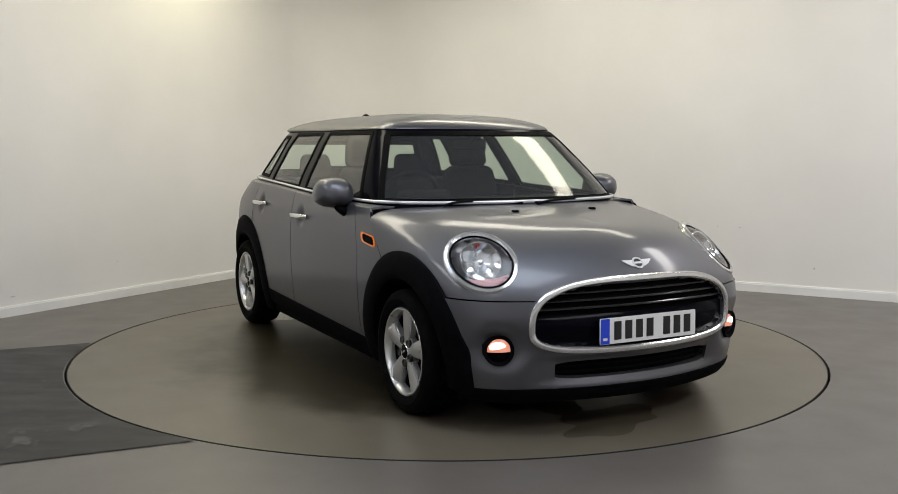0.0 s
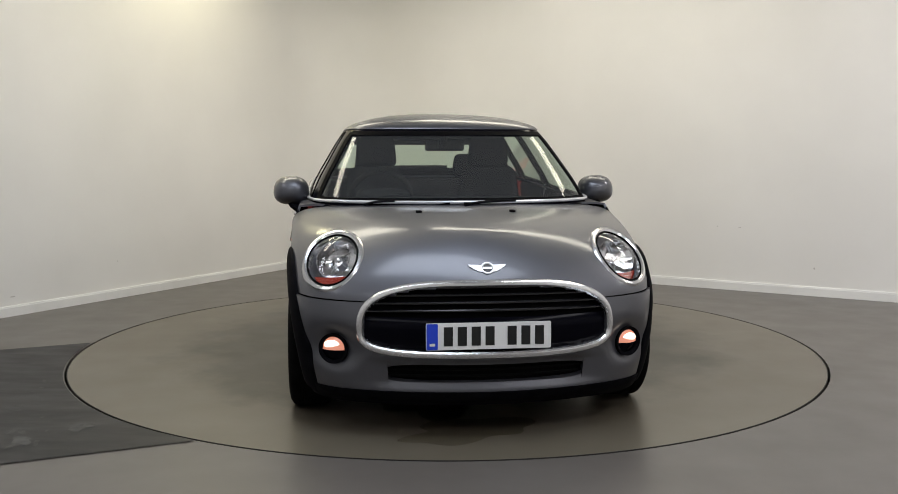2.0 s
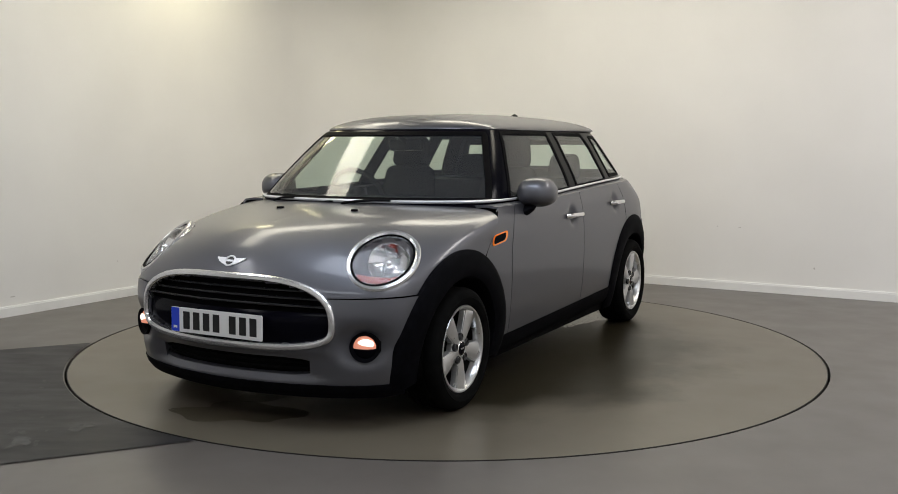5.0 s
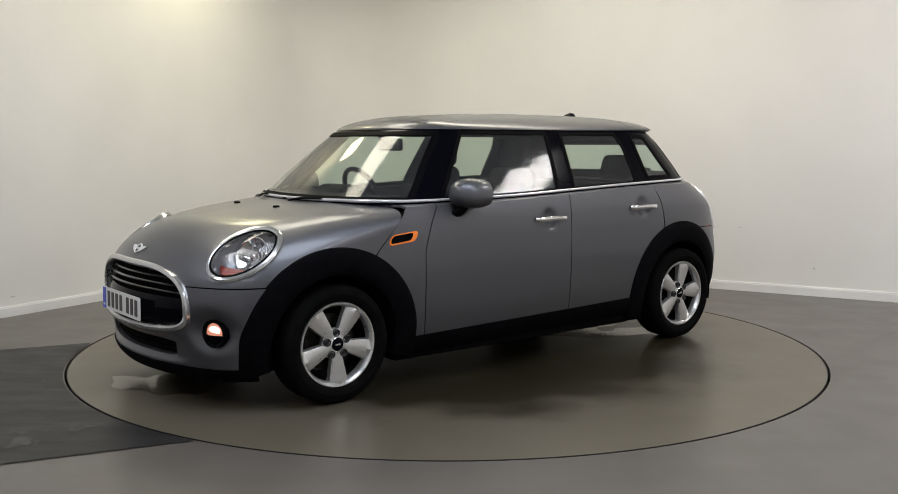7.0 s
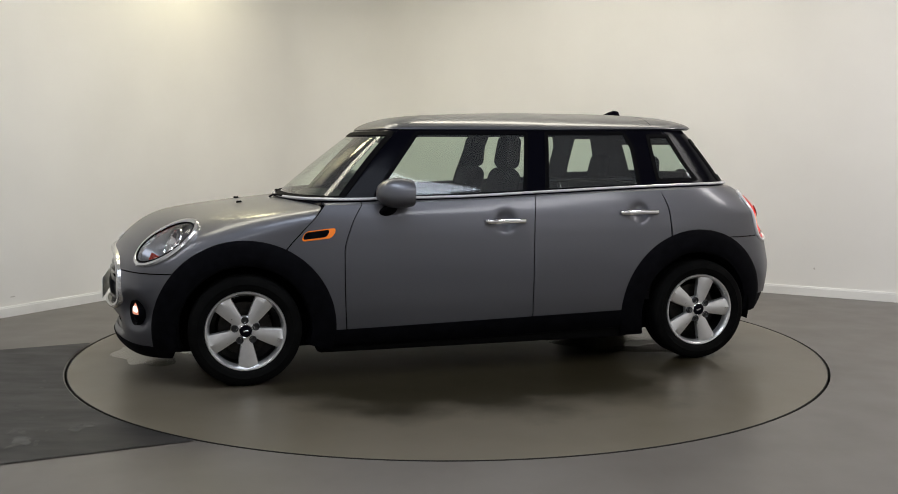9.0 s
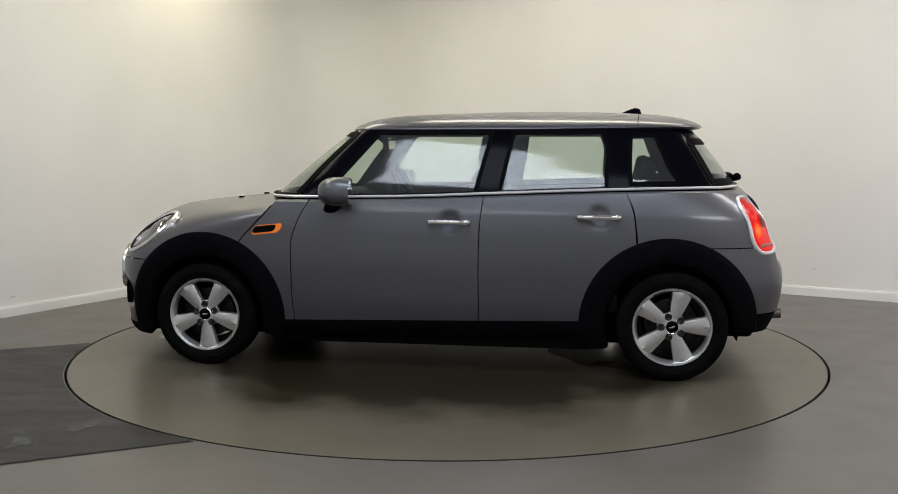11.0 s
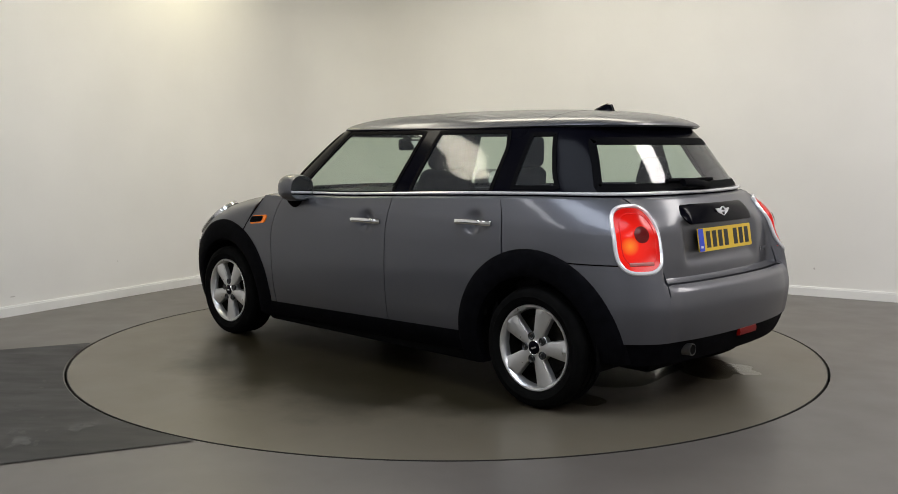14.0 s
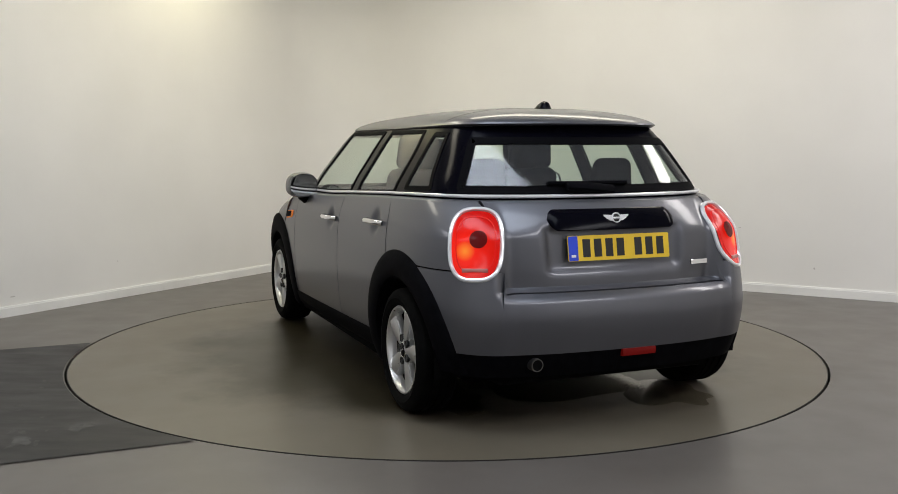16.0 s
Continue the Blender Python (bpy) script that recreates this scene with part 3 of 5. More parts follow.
def build_car():
    car = thing("car")
    lamps_inv = HEAD_POSE.inverted()
    tail_inv = TAIL_POSE.inverted()
    in_head = in_oval(lamps_inv, 0.126, 0.170)
    in_tail = in_oval(tail_inv, 0.110, 0.153, 2.9)
    in_grille = inside_poly(grille_outline(grow=-0.012))

    # bonnet
    hood = part("bonnet", grid(dome_hood(), lambda c: in_head(c) or (c[0] > 1.7 and in_grille(c[1], c[2])) or (abs(c[1]) > 0.6 and (c[0] - AXLE) ** 2 + (c[2] - HUB_Z) ** 2 < ARCH_R ** 2), 0.012), M_PAINT, car)

    # front bumper
    ang = np.linspace(-1, 1, 150)
    reach = math.atan2(0.845, 0.66)
    zz = np.linspace(0.205, 0.585, 40)
    A, Z = np.meshgrid(ang * reach, zz, indexing="ij")
    P = fan(0.95, A, Z)

    def bumper_hole(c):
        y, z = abs(c[1]), c[2]
        return (in_grille(c[1], z) or (y < 0.42 and 0.245 < z < 0.325) or (y - 0.648) ** 2 + (z - 0.376) ** 2 < 0.046 ** 2
                or (c[0] - AXLE) ** 2 + (z - HUB_Z) ** 2 < ARCH_R ** 2)
    # shallow scoops round the fog lamps and the lower intake
    n = normal_of(shell_body, P)
    d = 0.03 * np.exp(-(((np.abs(P[..., 1]) - 0.64) / 0.10) ** 2 + ((P[..., 2] - 0.385) / 0.085) ** 2) ** 2)
    d += 0.022 * np.exp(-((P[..., 1] / 0.47) ** 8 + ((P[..., 2] - 0.285) / 0.058) ** 6))
    part("front_bumper", grid(P - n * d[..., None], bumper_hole, 0.012), M_PAINT, car)

    # panel with the side indicator, doors, quarter panels
    def arch_front(z):
        return arch_back(z, AXLE, ARCH_R, -1)
    P = np.zeros((16, 34, 3))
    for j in range(34):
        z = lerp(0.27, 0.925, j / 33)
        xr = float(HOOD_EDGE(z)) - 0.0065 if z > 0.60 else 2.0
        if z < HUB_Z + ARCH_R:
            xr = min(xr, arch_front(z) + 0.0)
        P[:, j] = side(np.linspace(float(SEAM_F(z)) + GAP, xr, 16), np.full(16, z))
    xs = P[:, -1, 0]
    top = side(xs, BELT(xs) - 0.004, shell_glass)
    mid = (P[:, -1] + top) / 2 + np.array([0, 0.004, 0.006])
    P = np.concatenate([P, mid[:, None], top[:, None]], 1)
    both("wing_panel", grid(P), M_PAINT, car)
    doors = []
    bm = grid(dimple(panel(lambda z: SEAM_M(z) + GAP, lambda z: SEAM_F(z) - GAP, 0.272, 0.012, 74, 60), HANDLE_F))
    doors += both("front_door", bm, M_PAINT, car)

    def rear_edge(z):
        e = float(SEAM_R(max(z, 0.6))) + GAP
        return max(e, arch_back(z, -AXLE + 0.02, ARCH_R, 1)) if z < HUB_Z + ARCH_R else e
    bm = grid(dimple(panel(rear_edge, lambda z: SEAM_M(z) - GAP, 0.272, 0.012, 64, 60), HANDLE_R))
    doors += both("rear_door", bm, M_PAINT, car)

    def quarter_hole(c):
        return (c[0] + AXLE - 0.02) ** 2 + (c[2] - HUB_Z) ** 2 < ARCH_R ** 2 or in_tail(c)
    P = np.zeros((60, 44, 3))
    for j in range(44):
        v = j / 43
        z = np.full(60, lerp(0.612, 1.0, v))
        x0 = float(SEAM_R(lerp(0.612, 1.0, v))) - GAP
        a0 = math.atan2(float(side(x0, z[0])[1]), x0 + 0.75)
        t = tail(0.575, z[0])
        a1 = math.atan2(0.575, float(t[0]) + 0.75)
        aa = np.linspace(a0, a1, 60)
        q = fan(-0.75, aa, z)
        zt = 0.706 + v * (BELT(q[:, 0]) - 0.012 - 0.706)
        P[:, j] = fan(-0.75, aa, zt)
    q = P[:, -1]
    aa = np.arctan2(q[:, 1], q[:, 0] + 0.75)
    top = fan(-0.75, aa, BELT(q[:, 0]) - 0.004, shell_glass)
    mid = (q + top) / 2 + np.array([0, 0.002, 0.004])
    P = np.concatenate([P, mid[:, None], top[:, None]], 1)
    both("quarter_panel", grid(P, quarter_hole), M_PAINT, car)

    # tailgate, with a dished field for the number plate
    yy, zz = np.linspace(-0.571, 0.571, 90), np.linspace(0.612, 0.984, 48)
    Yg, Zg = np.meshgrid(yy, zz, indexing="ij")
    P = tail(Yg, Zg)
    dish = 0.028 / (1 + np.exp(-(0.335 + 0.06 * (Zg - 0.72) - np.abs(Yg)) / 0.010)) / (1 + np.exp(-(Zg - 0.69) / 0.010)) / (1 + np.exp((Zg - 0.875) / 0.008))
    P[..., 0] += dish
    top = tail(yy, np.full(90, 0.994), shell_glass)
    P = np.concatenate([P, ((P[:, -1] + top) / 2 + np.array([-0.003, 0, 0.003]))[:, None], top[:, None]], 1)
    gate = part("tailgate", grid(P, lambda c: in_tail(c)), M_PAINT, car)

    # rear bumper
    A, V = np.meshgrid(np.linspace(-1, 1, 240) * math.atan2(0.845, 0.46), np.linspace(0, 1, 34), indexing="ij")
    P = cast(shell_body, -0.95, 0, -np.cos(A), np.sin(A), 0.60 + 0 * A)
    rise = np.clip((np.abs(P[..., 1]) - 0.572) / 0.012, 0, 1)
    Z = 0.355 + V * (0.251 + 0.094 * rise)
    P = cast(shell_body, -0.95, 0, -np.cos(A), np.sin(A), Z)
    P = push(P, shell_body, 0.0 * Z + 0.003)
    part("rear_bumper", grid(P, lambda c: (c[0] + AXLE - 0.02) ** 2 + (c[2] - HUB_Z) ** 2 < ARCH_R ** 2 or in_tail(c), 0.02), M_PAINT, car)
    A, Z = np.meshgrid(np.linspace(-1, 1, 80) * math.atan2(0.80, 0.66), np.linspace(0.245, 0.372, 10), indexing="ij")
    P = push(cast(shell_body, -0.95, 0, -np.cos(A), np.sin(A), Z), shell_body, -0.004 + 0 * Z)
    part("rear_valance", grid(P, lambda c: (c[0] + AXLE - 0.02) ** 2 + (c[2] - HUB_Z) ** 2 < 0.40 ** 2, 0.05), M_PLASTIC, car)
    A, Z = np.meshgrid(np.linspace(-1, 1, 90) * math.atan2(0.82, 0.70), np.linspace(0.150, 0.209, 8), indexing="ij")
    P = push(fan(0.95, A, Z), shell_body, 0.006 - 0.0 * Z)
    part("front_lip", grid(P, lambda c: (c[0] - AXLE) ** 2 + (c[2] - HUB_Z) ** 2 < 0.40 ** 2, 0.08), M_PLASTIC, car)

    # black wheel-arch flares
    for cx, a0, a1 in ((AXLE, -16, 196), (-AXLE + 0.02, -22, 184)):
        ph = np.radians(np.linspace(a0, a1, 72))
        sec = [(0.330, -0.10), (0.332, -0.02), (0.338, 0.006), (0.352, 0.014), (0.39, 0.017), (0.43, 0.015), (0.455, 0.010), (0.4655, 0.003), (0.467, -0.010)]
        P = np.zeros((len(ph), len(sec), 3))
        for k, (r, o) in enumerate(sec):
            x, z = cx + r * np.cos(ph) * 1.0, np.maximum(HUB_Z + r * np.sin(ph), 0.155)
            p = side(x, z)
            p[:, 1] += o
            P[:, k] = p
        both("wheel_arch_trim", grid(P, None, 0.0), M_PLASTIC, car)
    # sills
    xs = np.linspace(-0.86, 0.90, 40)
    sec = [(0.278, -0.03), (0.276, 0.004), (0.25, 0.006), (0.205, 0.004), (0.172, -0.012), (0.158, -0.05), (0.158, -0.30)]
    P = np.zeros((len(xs), len(sec), 3))
    for k, (z, o) in enumerate(sec):
        P[:, k] = side(xs, z - 0.272 + DOOR_LOW(xs))
        P[:, k, 1] += o
    both("sill", grid(P, None, 0.0), M_PLASTIC, car)

    build_inner(car)
    build_greenhouse(car)
    build_details(car)
    return car


def build_inner(car):
    """The dark structure behind the panel gaps, the floor pan and the wheel wells."""
    xs = np.linspace(-1.02, 1.0, 50)
    zs = np.linspace(0.2, 0.86, 14)
    X, Z = np.meshgrid(xs, zs, indexing="ij")
    P = push(side(X, Z), shell_body, -0.022 + 0 * X)

    def hole(c):
        return min((c[0] - AXLE) ** 2, (c[0] + AXLE) ** 2) + (c[2] - HUB_Z) ** 2 < 0.35 ** 2
    both("inner_side", grid(P, hole, 0), M_PIT, car)
    for name, cx, sgn, top in (("inner_nose", 0.95, 1, 0.575), ("inner_tail", -0.95, -1, 0.95)):
        A, Z = np.meshgrid(np.linspace(-1, 1, 60) * math.atan2(0.8, 0.5), np.linspace(0.2 if sgn > 0 else 0.27, top, 12), indexing="ij")
        P = push(cast(shell_body, cx, 0, sgn * np.cos(A), np.sin(A), Z), shell_body, -0.075 + 0 * Z)
        part(name, grid(P, hole, 0), M_PIT, car)
    for cx in (AXLE, -AXLE):
        ph = np.radians(np.linspace(-12, 192, 30))
        P = np.zeros((30, 2, 3))
        for k, y in enumerate((0.50, 0.80)):
            P[:, k, 0], P[:, k, 1], P[:, k, 2] = cx + 0.34 * np.cos(ph), y, HUB_Z + 0.34 * np.sin(ph)
        b = grid(P, None, 0)
        b2 = bmesh.new()
        f = b2.faces.new([b2.verts.new((cx + 0.34 * math.cos(a), 0.50, HUB_Z + 0.34 * math.sin(a))) for a in ph])
        both("wheel_well", join(b, b2), M_PIT, car)
    part("floor_pan", block((3.22, 1.16, 0.17), (0.16, 0, 0.225), 0.03, 2), M_PIT, car)
    part("boot_pan", block((0.80, 1.10, 0.20), (-1.34, 0, 0.29), 0.03, 2), M_PIT, car)
    part("floor_side_pan", block((1.80, 1.54, 0.15), (0.02, 0, 0.212), 0.03, 2), M_PIT, car)
    part("silencer", block((0.32, 0.75, 0.15), (-1.60, 0.05, 0.315), 0.05, 3), M_BRAKE, car)
    part("engine_bay", block((0.9, 0.98, 0.36), (1.42, 0, 0.40), 0.05, 2), M_PIT, car)
    part("front_axle", block((0.10, 1.3, 0.08), (AXLE, 0, 0.27), 0.02, 2), M_PIT, car)
    part("rear_axle", block((0.14, 1.3, 0.10), (-AXLE, 0, 0.26), 0.02, 2), M_PIT, car)


WIN_TOP = 1.300
W_F0 = curve([0.94, 1.30], [0.625, 0.325])
W_F1 = curve([0.94, 1.30], [-0.228, -0.308])
W_R0 = curve([0.94, 1.30], [-0.358, -0.428])
W_R1 = curve([0.94, 1.20, 1.30], [-0.935, -0.942, -0.910])
W_Q0 = curve([0.94, 1.30], [-1.078, -1.060])
W_Q1 = curve([0.94, 1.05, 1.29], [-1.372, -1.302, -1.188])
SCREEN = 0.925     # half of the windscreen against half of the glasshouse
BACK = 0.85


def glass_angle(x, z):
    p = side(x, z, shell_glass)
    return math.atan2(p[1], p[0] + 0.35)


def screen_angle(z, front):
    y = (SCREEN if front else BACK) * float(G_HALF(z))
    p = nose(y, z, shell_glass, 0.0) if front else tail(y, z, shell_glass)
    return math.atan2(y, p[0] + 0.35)


def low_of(x):
    return BELT(x) + 0.012


def glass_patch(a0, a1, z0, z1, nu=26, nv=22, off=0.0):
    """A patch of the glasshouse between two angles (functions of z); z0 and z1 may depend on x."""
    P = np.zeros((nu, nv, 3))
    for j in range(nv):
        v = j / (nv - 1)
        zn = lerp(0.99, z1, v)
        aa = np.linspace(a0(zn), a1(zn), nu)
        q = fan(-0.35, aa, np.full(nu, zn), shell_glass)
        zl = z0(q[:, 0]) if callable(z0) else np.full(nu, z0)
        zt = zl + v * (z1 - zl)
        P[:, j] = push(fan(-0.35, aa, zt, shell_glass), shell_glass, np.full(nu, off))
    return P


def frame_of(P):
    """The rim of a patch as one closed run of points."""
    return np.concatenate([P[:-1, 0], P[-1, :-1], P[:0:-1, -1], P[0, :0:-1]])


def window(name, P, car, label, seal=0.011):
    pane = part(name, grid(P, None, 0.004), M_GLASS, car, label)
    rim = frame_of(P)
    part("seal", sweep(rim, normal_of(shell_glass, rim), [(-seal, -0.004), (-seal, 0.0055), (seal, 0.0055), (seal, -0.004)], True), M_SEAL, pane)
    return pane


def pair_window(name, P, car, label):
    Q = P.copy()
    Q[..., 1] *= -1
    return window(name, P, car, label), window(name, Q, car, label)


def build_greenhouse(car):
    f = lambda c: (lambda z: glass_angle(float(c(z)), z))
    pair_window("front_door_window", glass_patch(f(W_F0), f(W_F1), low_of, WIN_TOP), car, "lightly green tinted side window")
    pair_window("rear_door_window", glass_patch(f(W_R0), f(W_R1), low_of, WIN_TOP), car, "lightly green tinted side window")
    qlow = lambda x: BELT(x) + 0.035
    pair_window("quarter_window", glass_patch(f(W_Q0), f(W_Q1), qlow, 1.285), car, "small fixed side window")
    # pillars
    both("front_pillar", grid(glass_patch(lambda z: screen_angle(z, True), f(W_F0), low_of, WIN_TOP, 14, 22, 0.002)), M_GLOSS, car)
    both("middle_pillar", grid(glass_patch(f(W_F1), f(W_R0), low_of, WIN_TOP, 10, 22, 0.002)), M_GLOSS, car)
    both("rear_door_pillar", grid(glass_patch(f(W_R1), f(W_Q0), low_of, WIN_TOP, 10, 22, 0.002)), M_GLOSS, car)
    both("rear_pillar", grid(glass_patch(f(W_Q1), lambda z: screen_angle(z, False), low_of, WIN_TOP, 24, 22, 0.002)), M_GLOSS, car)
    both("window_sill", grid(glass_patch(f(W_Q0), f(W_Q1), low_of, 1.030, 14, 4, 0.002)), M_GLOSS, car)
    # windscreen and rear window
    s = np.linspace(-1, 1, 60)
    zs = np.linspace(0, 1, 30)
    P = np.zeros((60, 30, 3))
    for j, v in enumerate(zs):
        z = lerp(0.950, 1.295, v)
        P[:, j] = nose(s * SCREEN * float(G_HALF(z)), np.full(60, z), shell_glass, 0.0)
    window("windscreen", P, car, "clear curved windscreen", 0.018)
    P = np.zeros((60, 30, 3))
    for j, v in enumerate(zs):
        z = lerp(1.036, 1.252, v)
        P[:, j] = tail(s * BACK * float(G_HALF(z)), np.full(60, z), shell_glass)
    window("rear_window", P, car, "clear curved rear window", 0.02)
    # the spoiler's shade on the upper rear glass, made as a black sheet
    Yb, Zb = np.meshgrid(np.linspace(-1, 1, 50), np.linspace(1.248, 1.30, 4), indexing="ij")
    part("spoiler_shade_band", grid(push(tail(Yb * BACK * G_HALF(Zb), Zb, shell_glass), shell_glass, 0.003 + 0 * Zb)), M_GLOSS, car)
    Yb, Zb = np.meshgrid(np.linspace(-1, 1, 50), np.linspace(1.000, 1.040, 4), indexing="ij")
    part("rear_window_border", grid(push(tail(Yb * BACK * G_HALF(Zb), Zb, shell_glass), shell_glass, 0.003 + 0 * Zb)), M_GLOSS, car)
    Yb, Zb = np.meshgrid(np.linspace(-1, 1, 50), np.linspace(0.920, 0.956, 4), indexing="ij")
    part("windscreen_border", grid(push(nose(Yb * SCREEN * G_HALF(Zb), Zb, shell_glass, 0.0), shell_glass, 0.003 + 0 * Zb)), M_GLOSS, car)
    # black bands above and below the glass
    aa = np.linspace(0.0, math.pi, 120)
    for z0, z1 in ((1.294, 1.338),):
        A, Z = np.meshgrid(aa, np.linspace(z0, z1, 5), indexing="ij")
        both("window_band", grid(push(fan(-0.35, A, Z, shell_glass), shell_glass, 0.001 + 0 * Z)), M_GLOSS, car)
    A, V2 = np.meshgrid(aa, np.linspace(0, 1, 5), indexing="ij")
    q = fan(-0.35, A, 0.98 + 0 * A, shell_glass)
    Z = BELT(q[..., 0]) - 0.02 + 0.034 * V2
    both("belt_band", grid(push(fan(-0.35, A, Z, shell_glass), shell_glass, 0.0025 + 0 * Z)), M_GLOSS, car)
    # chrome belt line
    q = fan(-0.35, aa, np.full(120, 0.98), shell_glass)
    path = fan(-0.35, aa, BELT(q[:, 0]) + 0.005, shell_glass)
    path = push(path, shell_glass, np.full(120, 0.013))
    both("belt_trim", sweep(path, normal_of(shell_glass, path), oval(0.0075, 0.010, 8)), M_CHROMEWHITE, car, "bright chrome belt trim")

    # roof
    zb = 1.322
    ang = np.linspace(0, 2 * math.pi, 160, endpoint=False)
    v = np.linspace(0, 1, 26) ** 1.6
    P = np.zeros((160, 26, 3))
    for i, a in enumerate(ang):
        b = push(cast(shell_glass, -0.45, 0, math.cos(a), math.sin(a), zb), shell_glass, np.array(0.012))
        bx, by = float(b[0]), float(b[1])
        back = max(0.0, -math.cos(a)) ** 2
        bx -= 0.055 * back
        z0 = zb + 0.012 * back
        qx = -0.45 + (bx + 0.45) * 0.62
        top = float(ROOF_TOP(qx))
        P[i, :, 0] = bx + (qx - bx) * v
        P[i, :, 1] = by * (1 - v)
        P[i, :, 2] = z0 + (top - z0) * (1 - (1 - v) ** 2.2) ** (1 / 1.55)
    roof = part("roof", grid(P, None, 0.02, (-0.45, 0, 1.0), True), M_PAINT, car)
    # the joint in front of the spoiler
    from mathutils.bvhtree import BVHTree
    tree = BVHTree.FromBMesh(grid(P, None, 0, (-0.45, 0, 1.0), True))
    L = []
    for y in np.linspace(-0.56, 0.56, 50):
        hit = tree.ray_cast(Vector((-1.12 + 0.02 * (y / 0.5) ** 2, y, 2)), Vector((0, 0, -1)))[0]
        if hit:
            L.append(np.array(hit) + np.array([0, 0, 0.0006]))
    part("roof_joint", sweep(L, [(0, 0, 1)] * len(L), [(-0.0025, -0.004), (-0.0025, 0.0), (0.0025, 0.0), (0.0025, -0.004)]), M_SEAL, roof)


# ---------------------------------------------------------------- the car's details
def front_tree():
    from mathutils.bvhtree import BVHTree
    bm = grid(dome_hood(), None, 0)
    A, Z = np.meshgrid(np.linspace(-1, 1, 90) * math.atan2(0.845, 0.66), np.linspace(0.15, 0.60, 30), indexing="ij")
    bm = join(bm, grid(fan(0.95, A, Z), None, 0))
    return BVHTree.FromBMesh(bm)


def shell_hit(shell, at, way):
    """The first point of the shell along way, marching from at."""
    at, way = np.array(at, float), np.array(way, float)
    d = np.linspace(0, 0.6, 400)
    p = at + d[:, None] * way
    k = np.argmax(shell(p[:, 0], p[:, 1], p[:, 2]) < 1)
    return p[k]


def lay(tree_or_shell, m, pts, off=0.0):
    """Points of the pose's xy plane laid onto the skin below it, and the skin's normals."""
    way = -(m.to_3x3() @ Vector((0, 0, 1)))
    P, N = [], []
    for a, b in pts:
        o = m @ Vector((a, b, 0.22))
        if callable(tree_or_shell):
            p = shell_hit(tree_or_shell, o, way)
            n = normal_of(tree_or_shell, p)
        else:
            p, n, _, _ = tree_or_shell.ray_cast(o, way)
            if p is None:
                p, n = m @ Vector((a, b, 0)), -way
            if n.dot(way) > 0:
                n = -n
        p, n = np.array(p), np.array(n)
        P.append(p + n * off)
        N.append(n)
    return np.array(P), np.array(N)


def disc(m, a, b, shape, rings=8, steps=40, e=2.0, back=False):
    """An oval cap in a pose: shape(r) is its height at the relative radius r."""
    bm = bmesh.new()
    c = bm.verts.new(m @ Vector((0, 0, shape(0))))
    last = None
    for k in range(1, rings + 1):
        r = k / rings
        ring = []
        for i in range(steps):
            t = 2 * math.pi * i / steps
            s = (abs(math.cos(t)) ** e + abs(math.sin(t)) ** e) ** (-1 / e)
            ring.append(bm.verts.new(m @ Vector((a * r * s * math.cos(t), b * r * s * math.sin(t), shape(r)))))
        for i in range(steps):
            j = (i + 1) % steps
            bm.faces.new([c, ring[i], ring[j]] if last is None else [last[i], ring[i], ring[j], last[j]])
        last = ring
    return bm


def soften(P, N, m, times=6, keep=1.0):
    """Evens out the height and the normals of a closed run laid on the skin."""
    zax = np.array(m.to_3x3() @ Vector((0, 0, 1)))
    h = P @ zax
    inv = m.inverted()
    q = np.array([tuple(inv @ Vector(p))[:2] for p in P])
    A = np.column_stack([np.ones(len(P)), q, q[:, 0] ** 2])
    plane = A @ np.linalg.lstsq(A, h, rcond=None)[0]
    g = np.maximum(plane, h) if keep < 1 else h.copy()
    for _ in range(times):
        g = (np.roll(g, 1) + 2 * g + np.roll(g, -1)) / 4
        N = (np.roll(N, 1, 0) + 2 * N + np.roll(N, -1, 0)) / 4
    return P + (g - h)[:, None] * zax, N


def ring_of(a, b, n=64, e=2.0):
    out = []
    for i in range(n):
        t = 2 * math.pi * i / n
        s = (abs(math.cos(t)) ** e + abs(math.sin(t)) ** e) ** (-1 / e)
        out.append((a * s * math.cos(t), b * s * math.sin(t)))
    return out


def mirror_pose(m):
    return Matrix.Diagonal((1, -1, 1, 1)) @ m @ Matrix.Diagonal((-1, 1, 1, 1))


